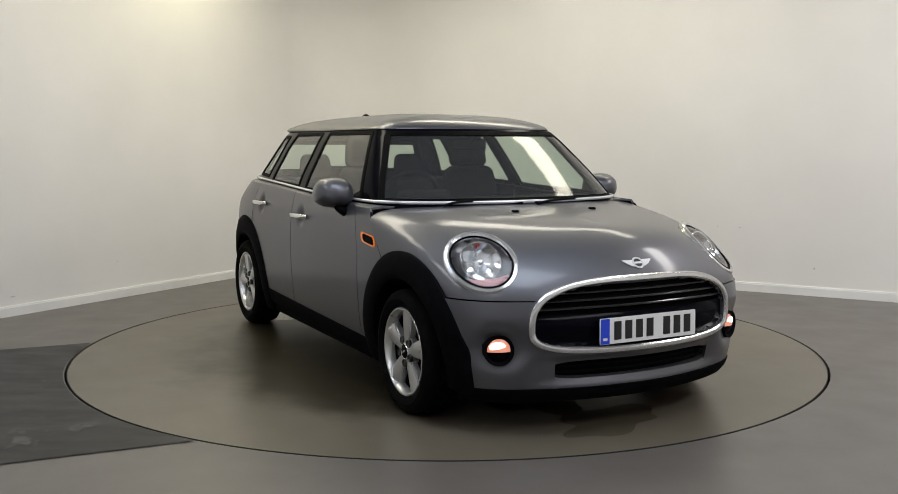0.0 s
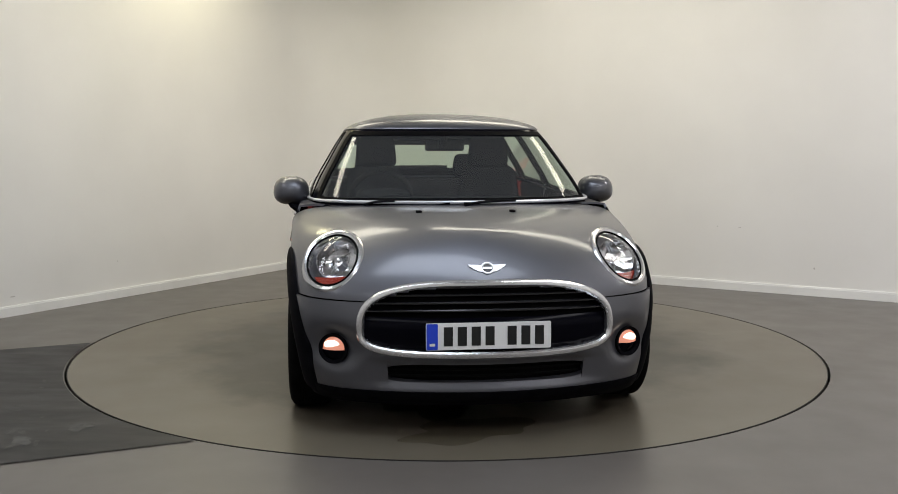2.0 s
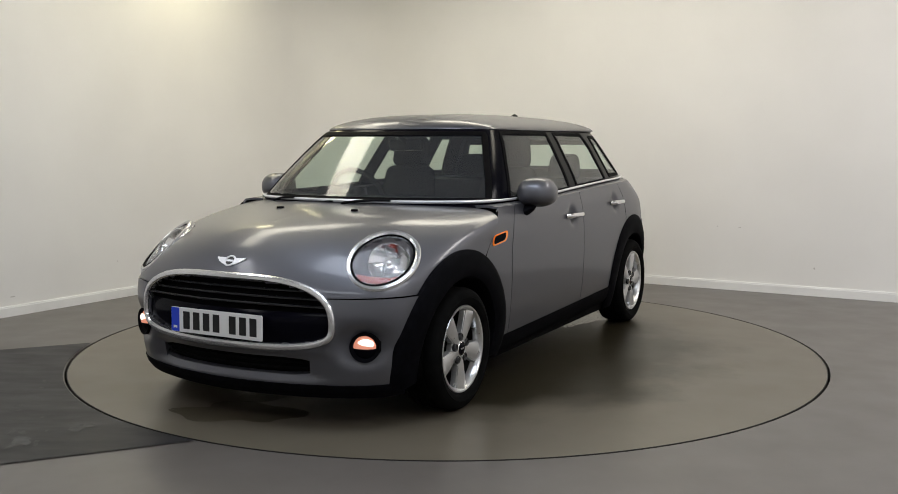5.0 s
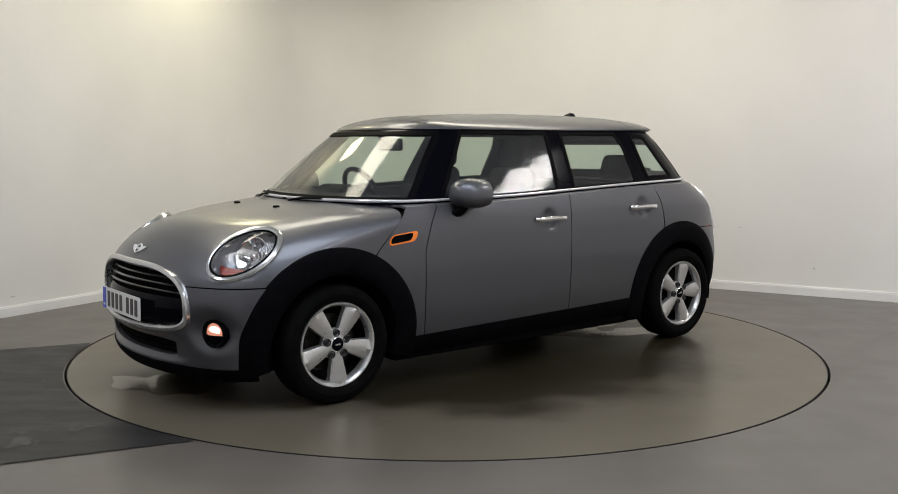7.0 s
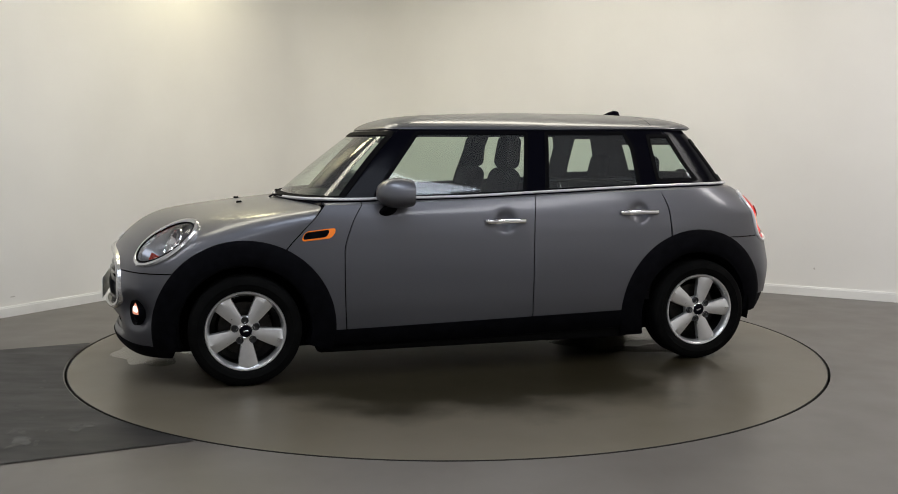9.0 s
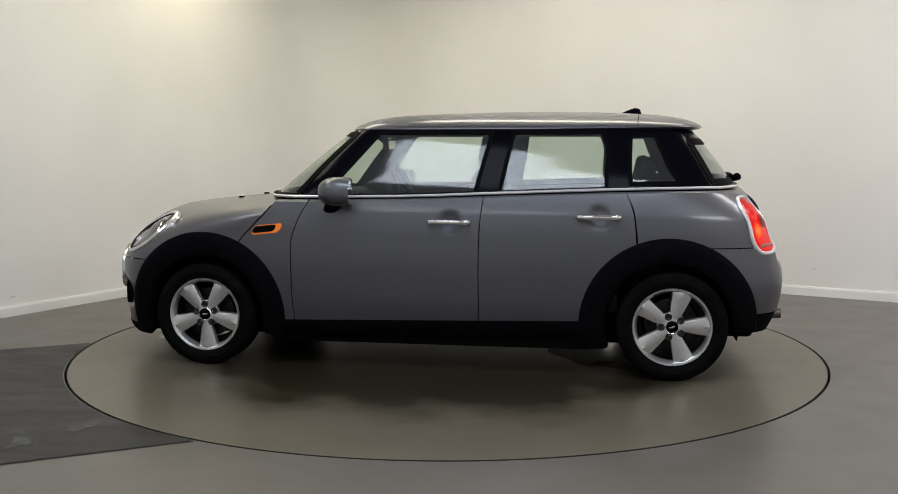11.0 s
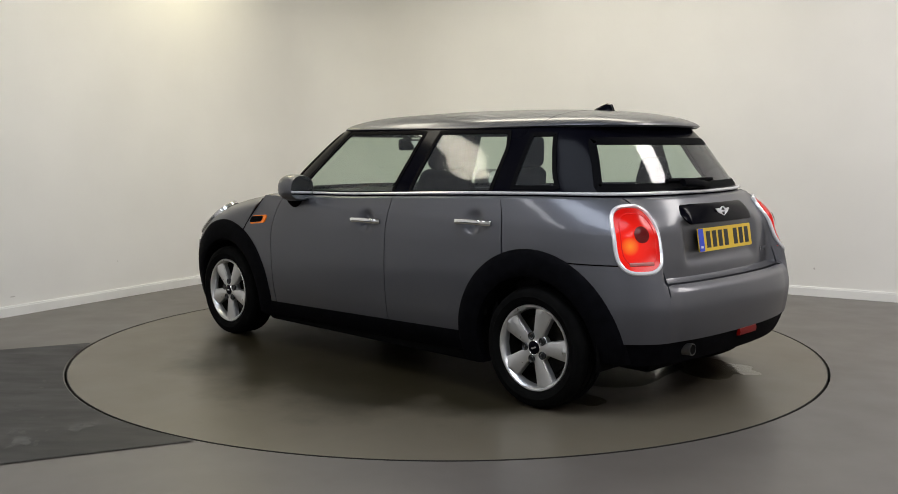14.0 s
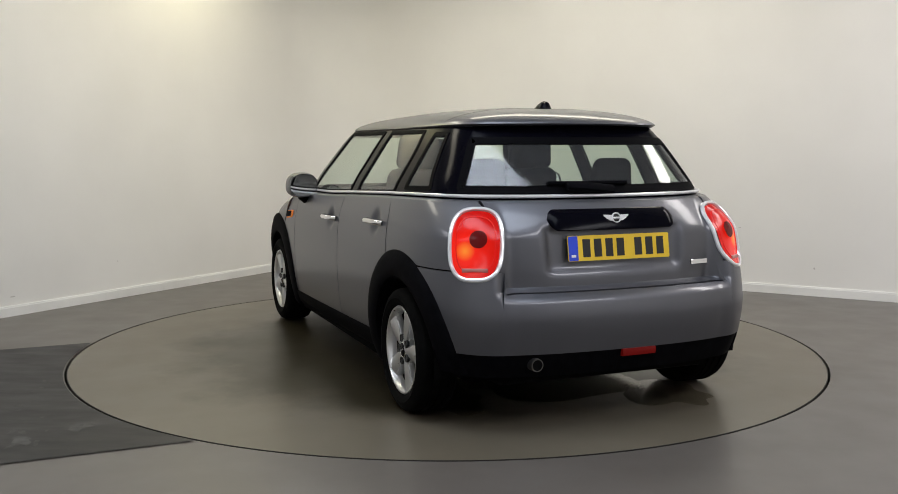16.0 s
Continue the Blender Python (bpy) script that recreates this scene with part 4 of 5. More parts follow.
def build_headlight(car, tree, m):
    P, N = lay(tree, m, ring_of(0.132, 0.176), 0.008)
    P, N = soften(P, N, m, 10, 0.35)
    # the lamp sits in a flatter plane than the skin round it
    zax = np.array(m.to_3x3() @ Vector((0, 0, 1)))
    h = P @ zax
    P = P + (0.22 * (h.mean() - h))[:, None] * zax
    zax = np.array(m.to_3x3() @ Vector((0, 0, 1)))
    ring = part("headlight", sweep(P, N * 0.5 + zax * 0.5, [(-0.015, -0.020), (-0.014, 0.000), (-0.006, 0.007), (0.006, 0.006), (0.013, -0.001), (0.014, -0.020)], True), M_RING, car, "round headlight with a silver ring")
    inv = m.inverted()
    zs = np.array([(inv @ Vector(p)).z for p in P])
    rim = ring_of(0.119, 0.163)
    # lens: from the ring inwards with a slight bulge
    bm = bmesh.new()
    rows = []
    for k in range(7):
        r = 1 - k / 7
        rows.append([bm.verts.new(m @ Vector((x * r, y * r, float(z) * r * r + float(zs.mean()) * (1 - r * r) + 0.018 * (1 - r * r)))) for (x, y), z in zip(rim, zs)])
    mid = bm.verts.new(m @ Vector((0, 0, float(zs.mean()) + 0.018)))
    n = len(rim)
    for a, b in zip(rows, rows[1:]):
        for i in range(n):
            bm.faces.new([a[i], a[(i + 1) % n], b[(i + 1) % n], b[i]])
    for i in range(n):
        bm.faces.new([rows[-1][i], rows[-1][(i + 1) % n], mid])
    part("lens", bm, M_CLEAR, ring, "clear headlight lens")
    part("ring_gap", sweep([m @ Vector((x * 0.99, y * 0.99, float(z) + 0.003)) for (x, y), z in zip(rim, zs)], [zax] * n, oval(0.0045, 0.004, 6), True), M_SEAL, ring, "black joint between ring and lens")
    mz = float(zs.mean())
    base = m @ Matrix.Translation((0, 0, mz))
    bm = bmesh.new()
    rows = []
    for k in range(9):
        r = 1 - k / 9.5
        rows.append([bm.verts.new(m @ Vector((x * r * 1.06, y * r * 1.06, float(z) * r ** 3 + mz * (1 - r ** 3) - 0.012 - 0.075 * (1 - r ** 4)))) for (x, y), z in zip(rim, zs)])
    for a, b in zip(rows, rows[1:]):
        for i in range(n):
            bm.faces.new([a[i], a[(i + 1) % n], b[(i + 1) % n], b[i]])
    bm.faces.new(rows[-1])
    part("bowl", bm, M_DARKBOWL, ring)
    # round reflector, aimed straight ahead
    at = base @ Vector((0.012, 0.018, -0.044))
    f = aim(at, zax * 0.62 + np.array([0.38, 0.04, 0.03]))
    rb = disc(f, 0.090, 0.090, lambda r: -0.045 + 0.055 * r ** 2, 10, 36)
    part("reflector", rb, M_REFLECT, ring, "chrome reflector bowl")
    part("reflector_rim", sweep([f @ Vector((x, y, 0.011)) for x, y in ring_of(0.091, 0.091, 40)], [f.to_3x3() @ Vector((0, 0, 1))] * 40, oval(0.004, 0.005, 6), True), M_CHROME, ring)
    part("bulb_shield", disc(f @ Matrix.Translation((0, 0, -0.012)), 0.020, 0.020, lambda r: 0.022 * math.sqrt(max(0, 1 - r * r)), 5, 20), M_SATIN, ring)
    for k in range(5):
        b = block((0.003, 0.042, 0.010), (0, 0.050, 0.0), 0.001, 1)
        bmesh.ops.transform(b, matrix=f @ Matrix.Rotation(2 * math.pi * k / 5 + 0.3, 4, "Z"), verts=b.verts)
        part("reflector_fin", b, M_GREYBOWL, ring)
    # orange indicator crescent at the foot
    pts = [(-0.80, -0.46), (-0.4, -0.49), (0, -0.50), (0.4, -0.49), (0.80, -0.40)]
    out = [(math.cos(t) * 0.93, math.sin(t) * 0.95) for t in np.linspace(-0.5, -math.pi + 0.56, 16)]
    turn = radians(22) * (1 if m.translation.y > 0 else -1)
    poly = [(0.117 * (x * math.cos(turn) - y * math.sin(turn)), 0.160 * (x * math.sin(turn) + y * math.cos(turn))) for x, y in pts + out]
    part("indicator", prism(poly, 0.022, base @ Matrix.Translation((0, 0, -0.045)), 0.004), M_ORANGE, ring, "orange-red indicator reflector")


def build_taillight(car, m):
    P, N = lay(shell_body, m, ring_of(0.110, 0.154, 64, 2.9), 0.003)
    P, N = soften(P, N, m, 3)
    ring = part("tail_light", sweep(P, N, [(-0.009, -0.012), (-0.009, 0.005), (-0.003, 0.009), (0.004, 0.008), (0.009, 0.002), (0.009, -0.012)], True), M_CHROMEWHITE, car, "red tail light in a bright chrome ring, lit")
    inv = m.inverted()
    rows, rim = [], ring_of(0.102, 0.146, 64, 2.9)
    Q, _ = lay(shell_body, m, rim, 0.0)
    zs = [(inv @ Vector(p)).z for p in Q]
    mz = sum(zs) / len(zs)

    def cap(r0, r1, mat, name, rise, cx=0.0, cy=0.0, label=""):
        bm = bmesh.new()
        rs = [lerp(r1, r0, k / 8) for k in range(9)]
        rings = []
        for r in rs:
            ring_v = []
            for (x, y), z in zip(rim, zs):
                s = 1 - r
                ring_v.append(bm.verts.new(m @ Vector((x * r + cx * s, y * r + cy * s, z * r * r + (mz + 0.028) * (1 - r * r) + rise(r)))))
            rings.append(ring_v)
        for a, b in zip(rings, rings[1:]):
            for i in range(64):
                bm.faces.new([a[i], a[(i + 1) % 64], b[(i + 1) % 64], b[i]])
        if r0 < 0.02:
            bmesh.ops.remove_doubles(bm, verts=bm.verts, dist=1e-4)
        bmesh.ops.recalc_face_normals(bm, faces=bm.faces)
        return part(name, bm, mat, ring, label)
    cap(0.0, 1.0, M_RED, "lens", lambda r: 0.0)
    cap(0.80, 0.84, M_REDMID, "lens_step", lambda r: 0.003 * math.sin(math.pi * (r - 0.80) / 0.04))
    def lens_z(x, y):
        t = math.atan2(y, x) % (2 * math.pi)
        k = next((i for i in range(64) if (math.atan2(rim[i][1], rim[i][0]) % (2 * math.pi)) > t), 64)
        p, q = (k - 1) % 64, k % 64
        g0 = math.atan2(rim[p][1], rim[p][0]) % (2 * math.pi)
        g1 = math.atan2(rim[q][1], rim[q][0]) % (2 * math.pi) or 2 * math.pi
        w = min(1.0, max(0.0, (t - g0) / (g1 - g0)))
        r = math.hypot(x, y) / lerp(math.hypot(*rim[p]), math.hypot(*rim[q]), w)
        return lerp(zs[p], zs[q], w) * r * r + (mz + 0.028) * (1 - r * r)
    def spot(name, cx, cy, a, b, mat, rise, label):
        bm = bmesh.new()
        rings = [[bm.verts.new(m @ Vector((cx + a * r * math.cos(t), cy + b * r * math.sin(t), lens_z(cx + a * r * math.cos(t), cy + b * r * math.sin(t)) + rise)))
                  for t in [2 * math.pi * i / 28 for i in range(28)]] for r in (0.25, 0.6, 1.0)]
        bm.faces.new(rings[0])
        for p, q in zip(rings, rings[1:]):
            for i in range(28):
                bm.faces.new([p[i], q[i], q[(i + 1) % 28], p[(i + 1) % 28]])
        bmesh.ops.recalc_face_normals(bm, faces=bm.faces)
        return part(name, bm, mat, ring, label)
    inner = 1 if m.translation.y > 0 else -1
    spot("lens_centre", 0.012 * inner, 0.020, 0.038, 0.038, M_REDDARK, 0.0075, "dark round lens centre")
    # the pale reversing strip
    L = [m @ Vector((lerp(-0.055, 0.055, k / 6), -0.112, lens_z(lerp(-0.055, 0.055, k / 6), -0.112) + 0.001)) for k in range(7)]
    part("reversing_strip", sweep(L, [m.to_3x3() @ Vector((0, 0, 1))] * 7, oval(0.009, 0.006, 8)), M_GREYRED, ring, "pale reversing light strip")


def build_wheel_meshes():
    out = {}
    out["tyre"] = (lathe([(0.196, -0.155), (0.205, -0.165), (0.232, -0.176), (0.262, -0.174), (0.281, -0.160), (0.2875, -0.142), (0.288, -0.120), (0.284, -0.119), (0.284, -0.112), (0.288, -0.111),
                          (0.288, -0.084), (0.284, -0.083), (0.284, -0.076), (0.288, -0.075), (0.288, -0.045), (0.284, -0.044), (0.284, -0.037), (0.288, -0.036),
                          (0.2875, -0.012), (0.281, 0.006), (0.272, 0.014), (0.262, 0.020), (0.245, 0.0225), (0.243, 0.0245), (0.240, 0.0225), (0.228, 0.021), (0.214, 0.015), (0.206, 0.006), (0.199, -0.004)], 72), M_RUBBER)
    out["rim"] = (lathe([(0.181, -0.034), (0.183, -0.012), (0.190, 0.004), (0.196, 0.011), (0.203, 0.012), (0.2065, 0.006), (0.205, -0.004), (0.199, -0.010)], 72), M_ALLOY)
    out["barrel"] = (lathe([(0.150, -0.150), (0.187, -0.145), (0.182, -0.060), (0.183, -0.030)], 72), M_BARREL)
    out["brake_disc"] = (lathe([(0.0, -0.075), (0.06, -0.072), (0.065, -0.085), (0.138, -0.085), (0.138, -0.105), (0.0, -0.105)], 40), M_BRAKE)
    spokes = None
    for k in range(5):
        outline = [(0.030, -0.018), (0.060, -0.027), (0.095, -0.034), (0.130, -0.041), (0.165, -0.047), (0.188, -0.053), (0.196, 0.0), (0.188, 0.053), (0.165, 0.047), (0.130, 0.041), (0.095, 0.034), (0.060, 0.027), (0.030, 0.018)]
        b = bmesh.new()
        n = len(outline)
        half = n // 2
        top, low = [], []
        for r, w in outline:
            lift = -0.004 + 0.010 * ((r - 0.03) / 0.16) - 0.011 * (abs(w) / 0.046) ** 2
            top.append(b.verts.new((r, lift, w)))
            low.append(b.verts.new((r, lift - 0.030, w * 1.08)))
        # crowned centre ridge
        ridge = [b.verts.new((r, -0.002 + 0.010 * ((r - 0.03) / 0.16), 0)) for r, w in outline[:6]]
        for i in range(5):
            b.faces.new([top[i], top[i + 1], ridge[i + 1], ridge[i]])
            b.faces.new([ridge[i], ridge[i + 1], top[n - 2 - i], top[n - 1 - i]])
        b.faces.new([top[5], top[6], ridge[5]])
        b.faces.new([ridge[5], top[6], top[7]])
        for i in range(n):
            j = (i + 1) % n
            b.faces.new([low[i], low[j], top[j], top[i]])
        bmesh.ops.recalc_face_normals(b, faces=b.faces)
        bmesh.ops.bevel(b, geom=[e for e in b.edges if len(e.link_faces) == 2 and e.calc_face_angle(0) > 0.9], offset=0.004, segments=2, affect="EDGES", clamp_overlap=True)
        bmesh.ops.transform(b, matrix=Matrix.Rotation(math.pi / 2 + 2 * math.pi * k / 5, 4, "Y"), verts=b.verts)
        out["spoke%d" % k] = (b, M_ALLOY)
    out["hub"] = (lathe([(0.0, -0.006), (0.027, -0.006), (0.030, 0.000), (0.040, -0.001), (0.060, -0.006), (0.074, -0.016), (0.076, -0.040), (0.0, -0.040)], 40), M_ALLOY)
    out["hub_cap"] = (lathe([(0.0, 0.005), (0.018, 0.0045), (0.028, 0.002), (0.0315, 0.0), (0.032, -0.008)], 32), M_GLOSS)
    out["cap_ring"] = (lathe([(0.0315, -0.006), (0.0315, 0.002), (0.033, 0.003), (0.035, 0.001), (0.0355, -0.006)], 32), M_CHROME)
    out["cap_mark"] = (block((0.028, 0.002, 0.008), (0, 0.005, 0), 0.001, 1), M_SATIN)
    for k in range(5):
        a = math.pi / 2 + 2 * math.pi * k / 5
        b = lathe([(0.0, -0.002), (0.008, -0.001), (0.011, -0.005), (0.0145, 0.000), (0.0165, 0.0020), (0.019, -0.001), (0.019, -0.012)], 16)
        bmesh.ops.transform(b, matrix=Matrix.Translation((0.056 * math.cos(a), 0.0015, 0.056 * math.sin(a))), verts=b.verts)
        out["bolt%d" % k] = (b, M_BOLT)
    return out


def build_wheels(car):
    meshes = {}
    first = True
    for x, s, turn in ((AXLE, 1, 3), (-AXLE, 1, 20), (AXLE, -1, 31), (-AXLE, -1, 55)):
        wheel = thing("wheel")
        wheel.parent = car
        wheel.matrix_basis = Matrix.Translation((x, 0.823 * s, HUB_Z)) @ Matrix.Rotation(0 if s > 0 else math.pi, 4, "Z") @ Matrix.Rotation(radians(turn), 4, "Y")
        tagged(wheel, "five-spoke silver alloy wheel with black tyre")
        if first:
            for key, (bm, mat) in build_wheel_meshes().items():
                ob = part(key.rstrip("01234"), bm, mat, wheel)
                meshes[key] = ob.data
            first = False
        else:
            for key, me in meshes.items():
                ob = new(key.rstrip("01234"), me)
                ob.parent = wheel


def build_mirror(car, s):
    """A rounded door mirror on a black foot."""
    at = Vector((0.500, 0.862, 0.985))
    bm = bmesh.new()
    nu, nv = 40, 22
    rows = []
    for j in range(nv):
        t = math.pi * j / (nv - 1)          # from the front pole to the back
        ring = []
        for i in range(nu):
            a = 2 * math.pi * i / nu
            r = math.sin(t) ** 0.85 if t < math.pi / 2 else 1.0 - 0.10 * ((t - math.pi / 2) / (math.pi / 2)) ** 2
            x = 0.105 * math.cos(t) if t < math.pi / 2 else -0.075 * (t - math.pi / 2) / (math.pi / 2)
            e = 2.5
            q = (abs(math.cos(a)) ** e + abs(math.sin(a)) ** e) ** (-1 / e)
            y, z = 0.097 * r * q * math.cos(a), 0.078 * r * q * math.sin(a)
            y *= 1.0 - 0.06 * math.sin(a)
            ring.append(bm.verts.new(at + Vector((x - 0.10 * y, y, z))))
        rows.append(ring)
    for a, b in zip(rows, rows[1:]):
        for i in range(nu):
            bm.faces.new([a[i], a[(i + 1) % nu], b[(i + 1) % nu], b[i]])
    bmesh.ops.remove_doubles(bm, verts=bm.verts, dist=1e-5)
    rim = [e for e in bm.edges if e.is_boundary]
    g = bmesh.ops.extrude_edge_only(bm, edges=rim)["geom"]
    for v in g:
        if isinstance(v, bmesh.types.BMVert):
            v.co = at + (v.co - at) * 0.93 + Vector((0.012, 0, 0))
    bmesh.ops.recalc_face_normals(bm, faces=bm.faces)
    frame_m = aim(at + Vector((-0.066, 0, 0)), (-1, -0.02, 0.02))
    glass_bm = disc(frame_m, 0.083, 0.066, lambda r: 0.0, 4, 40, 2.5)
    back_bm = disc(frame_m @ Matrix.Translation((0, 0, -0.006)), 0.091, 0.073, lambda r: 0.0, 4, 40, 2.5)
    foot = sweep([(0.545, 0.79, 0.872), (0.54, 0.812, 0.885), (0.53, 0.835, 0.905), (0.51, 0.852, 0.945)], [(0, 0, 1)] * 4, oval(0.050, 0.026, 12))
    if s < 0:
        bm, glass_bm, back_bm, foot = mirrored(bm), mirrored(glass_bm), mirrored(back_bm), mirrored(foot)
    shell = part("door_mirror", bm, M_PAINT, car, "rounded grey door mirror")
    part("mirror_glass", glass_bm, M_MIRROR, shell)
    part("mirror_back", back_bm, M_PLASTIC, shell)
    part("mirror_foot", foot, M_PLASTIC, shell, "black plastic foot")


def bars(m, y0, y1, h, parent, mat=M_INK, depth=0.0015):
    """Plain bars in place of the characters of a number plate."""
    w = (y1 - y0) / 7.6
    x = y0
    for k in range(7):
        if k == 4:
            x += w * 0.6
        part("plate_bar", block((w * 0.66, h, depth), (x + w / 2, 0, depth / 2), 0.0004, 1, None), mat, parent).data.transform(m)
        x += w


def build_plate(car, at, n, up, base_mat, centre, label):
    m = aim(at, n, up)
    plate = part("number_plate", prism([(x, y) for x, y in rounded(0.52, 0.111, 0.006)], 0.004, m, 0.0008), base_mat, car, label, angle=50)
    part("blue_band", prism(rounded(0.046, 0.107, 0.004), 0.0015, m @ Matrix.Translation((-0.2345, 0, 0.004))), M_BLUE, plate)
    part("band_mark", block((0.022, 0.011, 0.001), (-0.2345, -0.033, 0.0058), 0.0003, 1), M_PLATE_W, plate).data.transform(m)
    bars(m @ Matrix.Translation((0, 0, 0.004)), -0.197, 0.240, 0.079, plate)


def rounded(w, h, r, n=5):
    out = []
    for cx, cy, a0 in ((w / 2 - r, h / 2 - r, 0), (-w / 2 + r, h / 2 - r, 90), (-w / 2 + r, -h / 2 + r, 180), (w / 2 - r, -h / 2 + r, 270)):
        for k in range(n):
            a = radians(a0 + 90 * k / (n - 1))
            out.append((cx + r * math.cos(a), cy + r * math.sin(a)))
    return out


def build_badge(car, m, size=1.0):
    """A winged badge drawn as plain shapes."""
    s = size
    wing = [(0.026, 0.016), (0.080, 0.018), (0.074, 0.008), (0.066, 0.004), (0.060, -0.004), (0.050, -0.008), (0.042, -0.014), (0.026, -0.018)]
    b1 = prism([(x * s, y * s) for x, y in wing], 0.004, m, 0.001)
    b2 = prism([(-x * s, y * s) for x, y in wing][::-1], 0.004, m, 0.001)
    ring = sweep([m @ Vector((x * s, y * s, 0.003)) for x, y in ring_of(0.026, 0.025, 28)], [m.to_3x3() @ Vector((0, 0, 1))] * 28, oval(0.0045 * s, 0.004, 6), True)
    b = part("badge", join(b1, b2, ring), M_BADGE, car, "chrome winged badge")
    part("badge_disc", disc(m, 0.022 * s, 0.021 * s, lambda r: 0.003, 3, 24), M_INK, b)
    part("badge_stripe", block((0.040 * s, 0.010 * s, 0.002), (0, 0, 0.0042), 0.0005, 1), M_BADGE, b).data.transform(m)


def build_details(car):
    tree = front_tree()
    for m in (HEAD_POSE, mirror_pose(HEAD_POSE)):
        build_headlight(car, tree, m)
    lit_from(M_RED, TAIL_POSE @ Vector((-0.045, -0.030, 0.03)), 0.17, (1.0, 0.34, 0.03), (0.36, 0.002, 0.001), 0.78)
    for m in (TAIL_POSE, mirror_pose(TAIL_POSE)):
        build_taillight(car, m)
    build_wheels(car)
    build_mirror(car, 1)
    build_mirror(car, -1)

    def front(y, z):
        p, n, _, _ = tree.ray_cast(Vector((3, y, z)), Vector((-1, 0, 0)))
        return np.array(p), np.array(n if n.x > 0 else -n)

    # grille: chrome surround, recessed black panel, slats, lower bar
    out = grille_outline(96)
    PN = [front(y, z) for y, z in out]
    P, N = np.array([p for p, n in PN]), np.array([n for p, n in PN])
    N = N * 0.4 + np.array([0.6, 0, 0])
    for _ in range(10):
        P[:, 0] = (np.roll(P[:, 0], 1) + 2 * P[:, 0] + np.roll(P[:, 0], -1)) / 4
        N = (np.roll(N, 1, 0) + 2 * N + np.roll(N, -1, 0)) / 4
    P = P + np.array([0.009, 0, 0])
    grille = part("grille", sweep(P, N, [(-0.015, -0.03), (-0.015, 0.002), (-0.010, 0.009), (0.0, 0.011), (0.009, 0.008), (0.014, 0.001), (0.014, -0.03)], True), M_SATIN, car, "chrome-framed black grille")
    inner = inside_poly(grille_outline(grow=-0.004))
    Yg, Zg = np.meshgrid(np.linspace(-0.54, 0.54, 70), np.linspace(0.36, 0.68, 26), indexing="ij")
    X = nose(Yg, np.minimum(Zg, 0.56))[..., 0] - 0.045 - 0.35 * np.maximum(0, Zg - 0.56)
    part("grille_back", grid(np.stack([X, Yg, Zg], -1), lambda c: not inner(c[1], c[2]), 0), M_PIT, grille)

    def half_width(z):
        ys = [abs(y) for y, zz in out if abs(zz - z) < 0.012]
        return max(ys) - 0.016
    for z in (0.546, 0.577, 0.608, 0.638):
        w = half_width(z)
        ys = np.linspace(-w, w, 40)
        L = nose(ys, np.full(40, min(z, 0.56)))
        L[:, 0] -= 0.026 + 0.42 * max(0, z - 0.56)
        L[:, 2] = z + 0.008 * (1 - (ys / 0.5) ** 2)
        part("slat", sweep(L, [(1, 0, 0.25)] * 40, [(-0.008, -0.02), (-0.005, 0.008), (0.0, 0.012), (0.005, 0.010), (0.009, -0.02)]), M_SLAT, grille)
    zz = np.linspace(0.372, 0.525, 10)
    Yg, Zg = np.meshgrid(np.linspace(-0.535, 0.535, 80), zz, indexing="ij")
    B = nose(Yg, Zg)
    B[..., 0] -= 0.010 + 0.016 * ((Zg - 0.45) / 0.075) ** 4
    part("grille_bar", grid(B, lambda c: not inner(c[1], c[2]), 0.02), M_GLOSS, grille)
    # lower intake
    Yg, Zg = np.meshgrid(np.linspace(-0.43, 0.43, 50), np.linspace(0.237, 0.333, 8), indexing="ij")
    B = nose(Yg, Zg)
    B[..., 0] -= 0.055
    intake = part("lower_intake", grid(B, None, 0), M_PIT, car, "black lower air intake")
    pts = [(y * 1.0, 0.285 + z) for y, z in [(a, b) for a, b in ring_of(0.436, 0.049, 90, 5)]]
    PN = [front(y, z) for y, z in pts]
    L = np.array([p for p, n in PN]) - np.array([0.022, 0, 0])
    part("intake_rim", sweep(L, [n for p, n in PN], [(-0.009, -0.03), (-0.008, 0.002), (0.0, 0.005), (0.008, 0.002), (0.009, -0.03)], True), M_PAINT, intake)
    ys = np.linspace(-0.42, 0.42, 30)
    for z in (0.272, 0.300):
        L = nose(ys, np.full(30, z))
        L[:, 0] -= 0.045
        part("slat", sweep(L, [(1, 0, 0)] * 30, oval(0.005, 0.010, 6)), M_PIT, intake)

    # fog lamps
    for s in (1, -1):
        p, n = front(0.648 * s, 0.378)
        n = np.array([0.92, 0.38 * s, 0.0])
        m = aim(Vector(p) - Vector(n) * 0.022, n)
        ring = part("fog_lamp", sweep([m @ Vector((x, y, 0.004)) for x, y in ring_of(0.057, 0.057, 40)], [m.to_3x3() @ Vector((0, 0, 1))] * 40, [(-0.008, -0.05), (-0.007, 0.004), (0.002, 0.010), (0.008, 0.012), (0.010, -0.05)], True), M_PLASTIC, car, "round fog lamp, its upper half lit")
        dome = disc(m, 0.055, 0.055, lambda r: 0.020 * (1 - r * r), 10, 40)
        lower = dome.copy()
        inv = m.inverted()
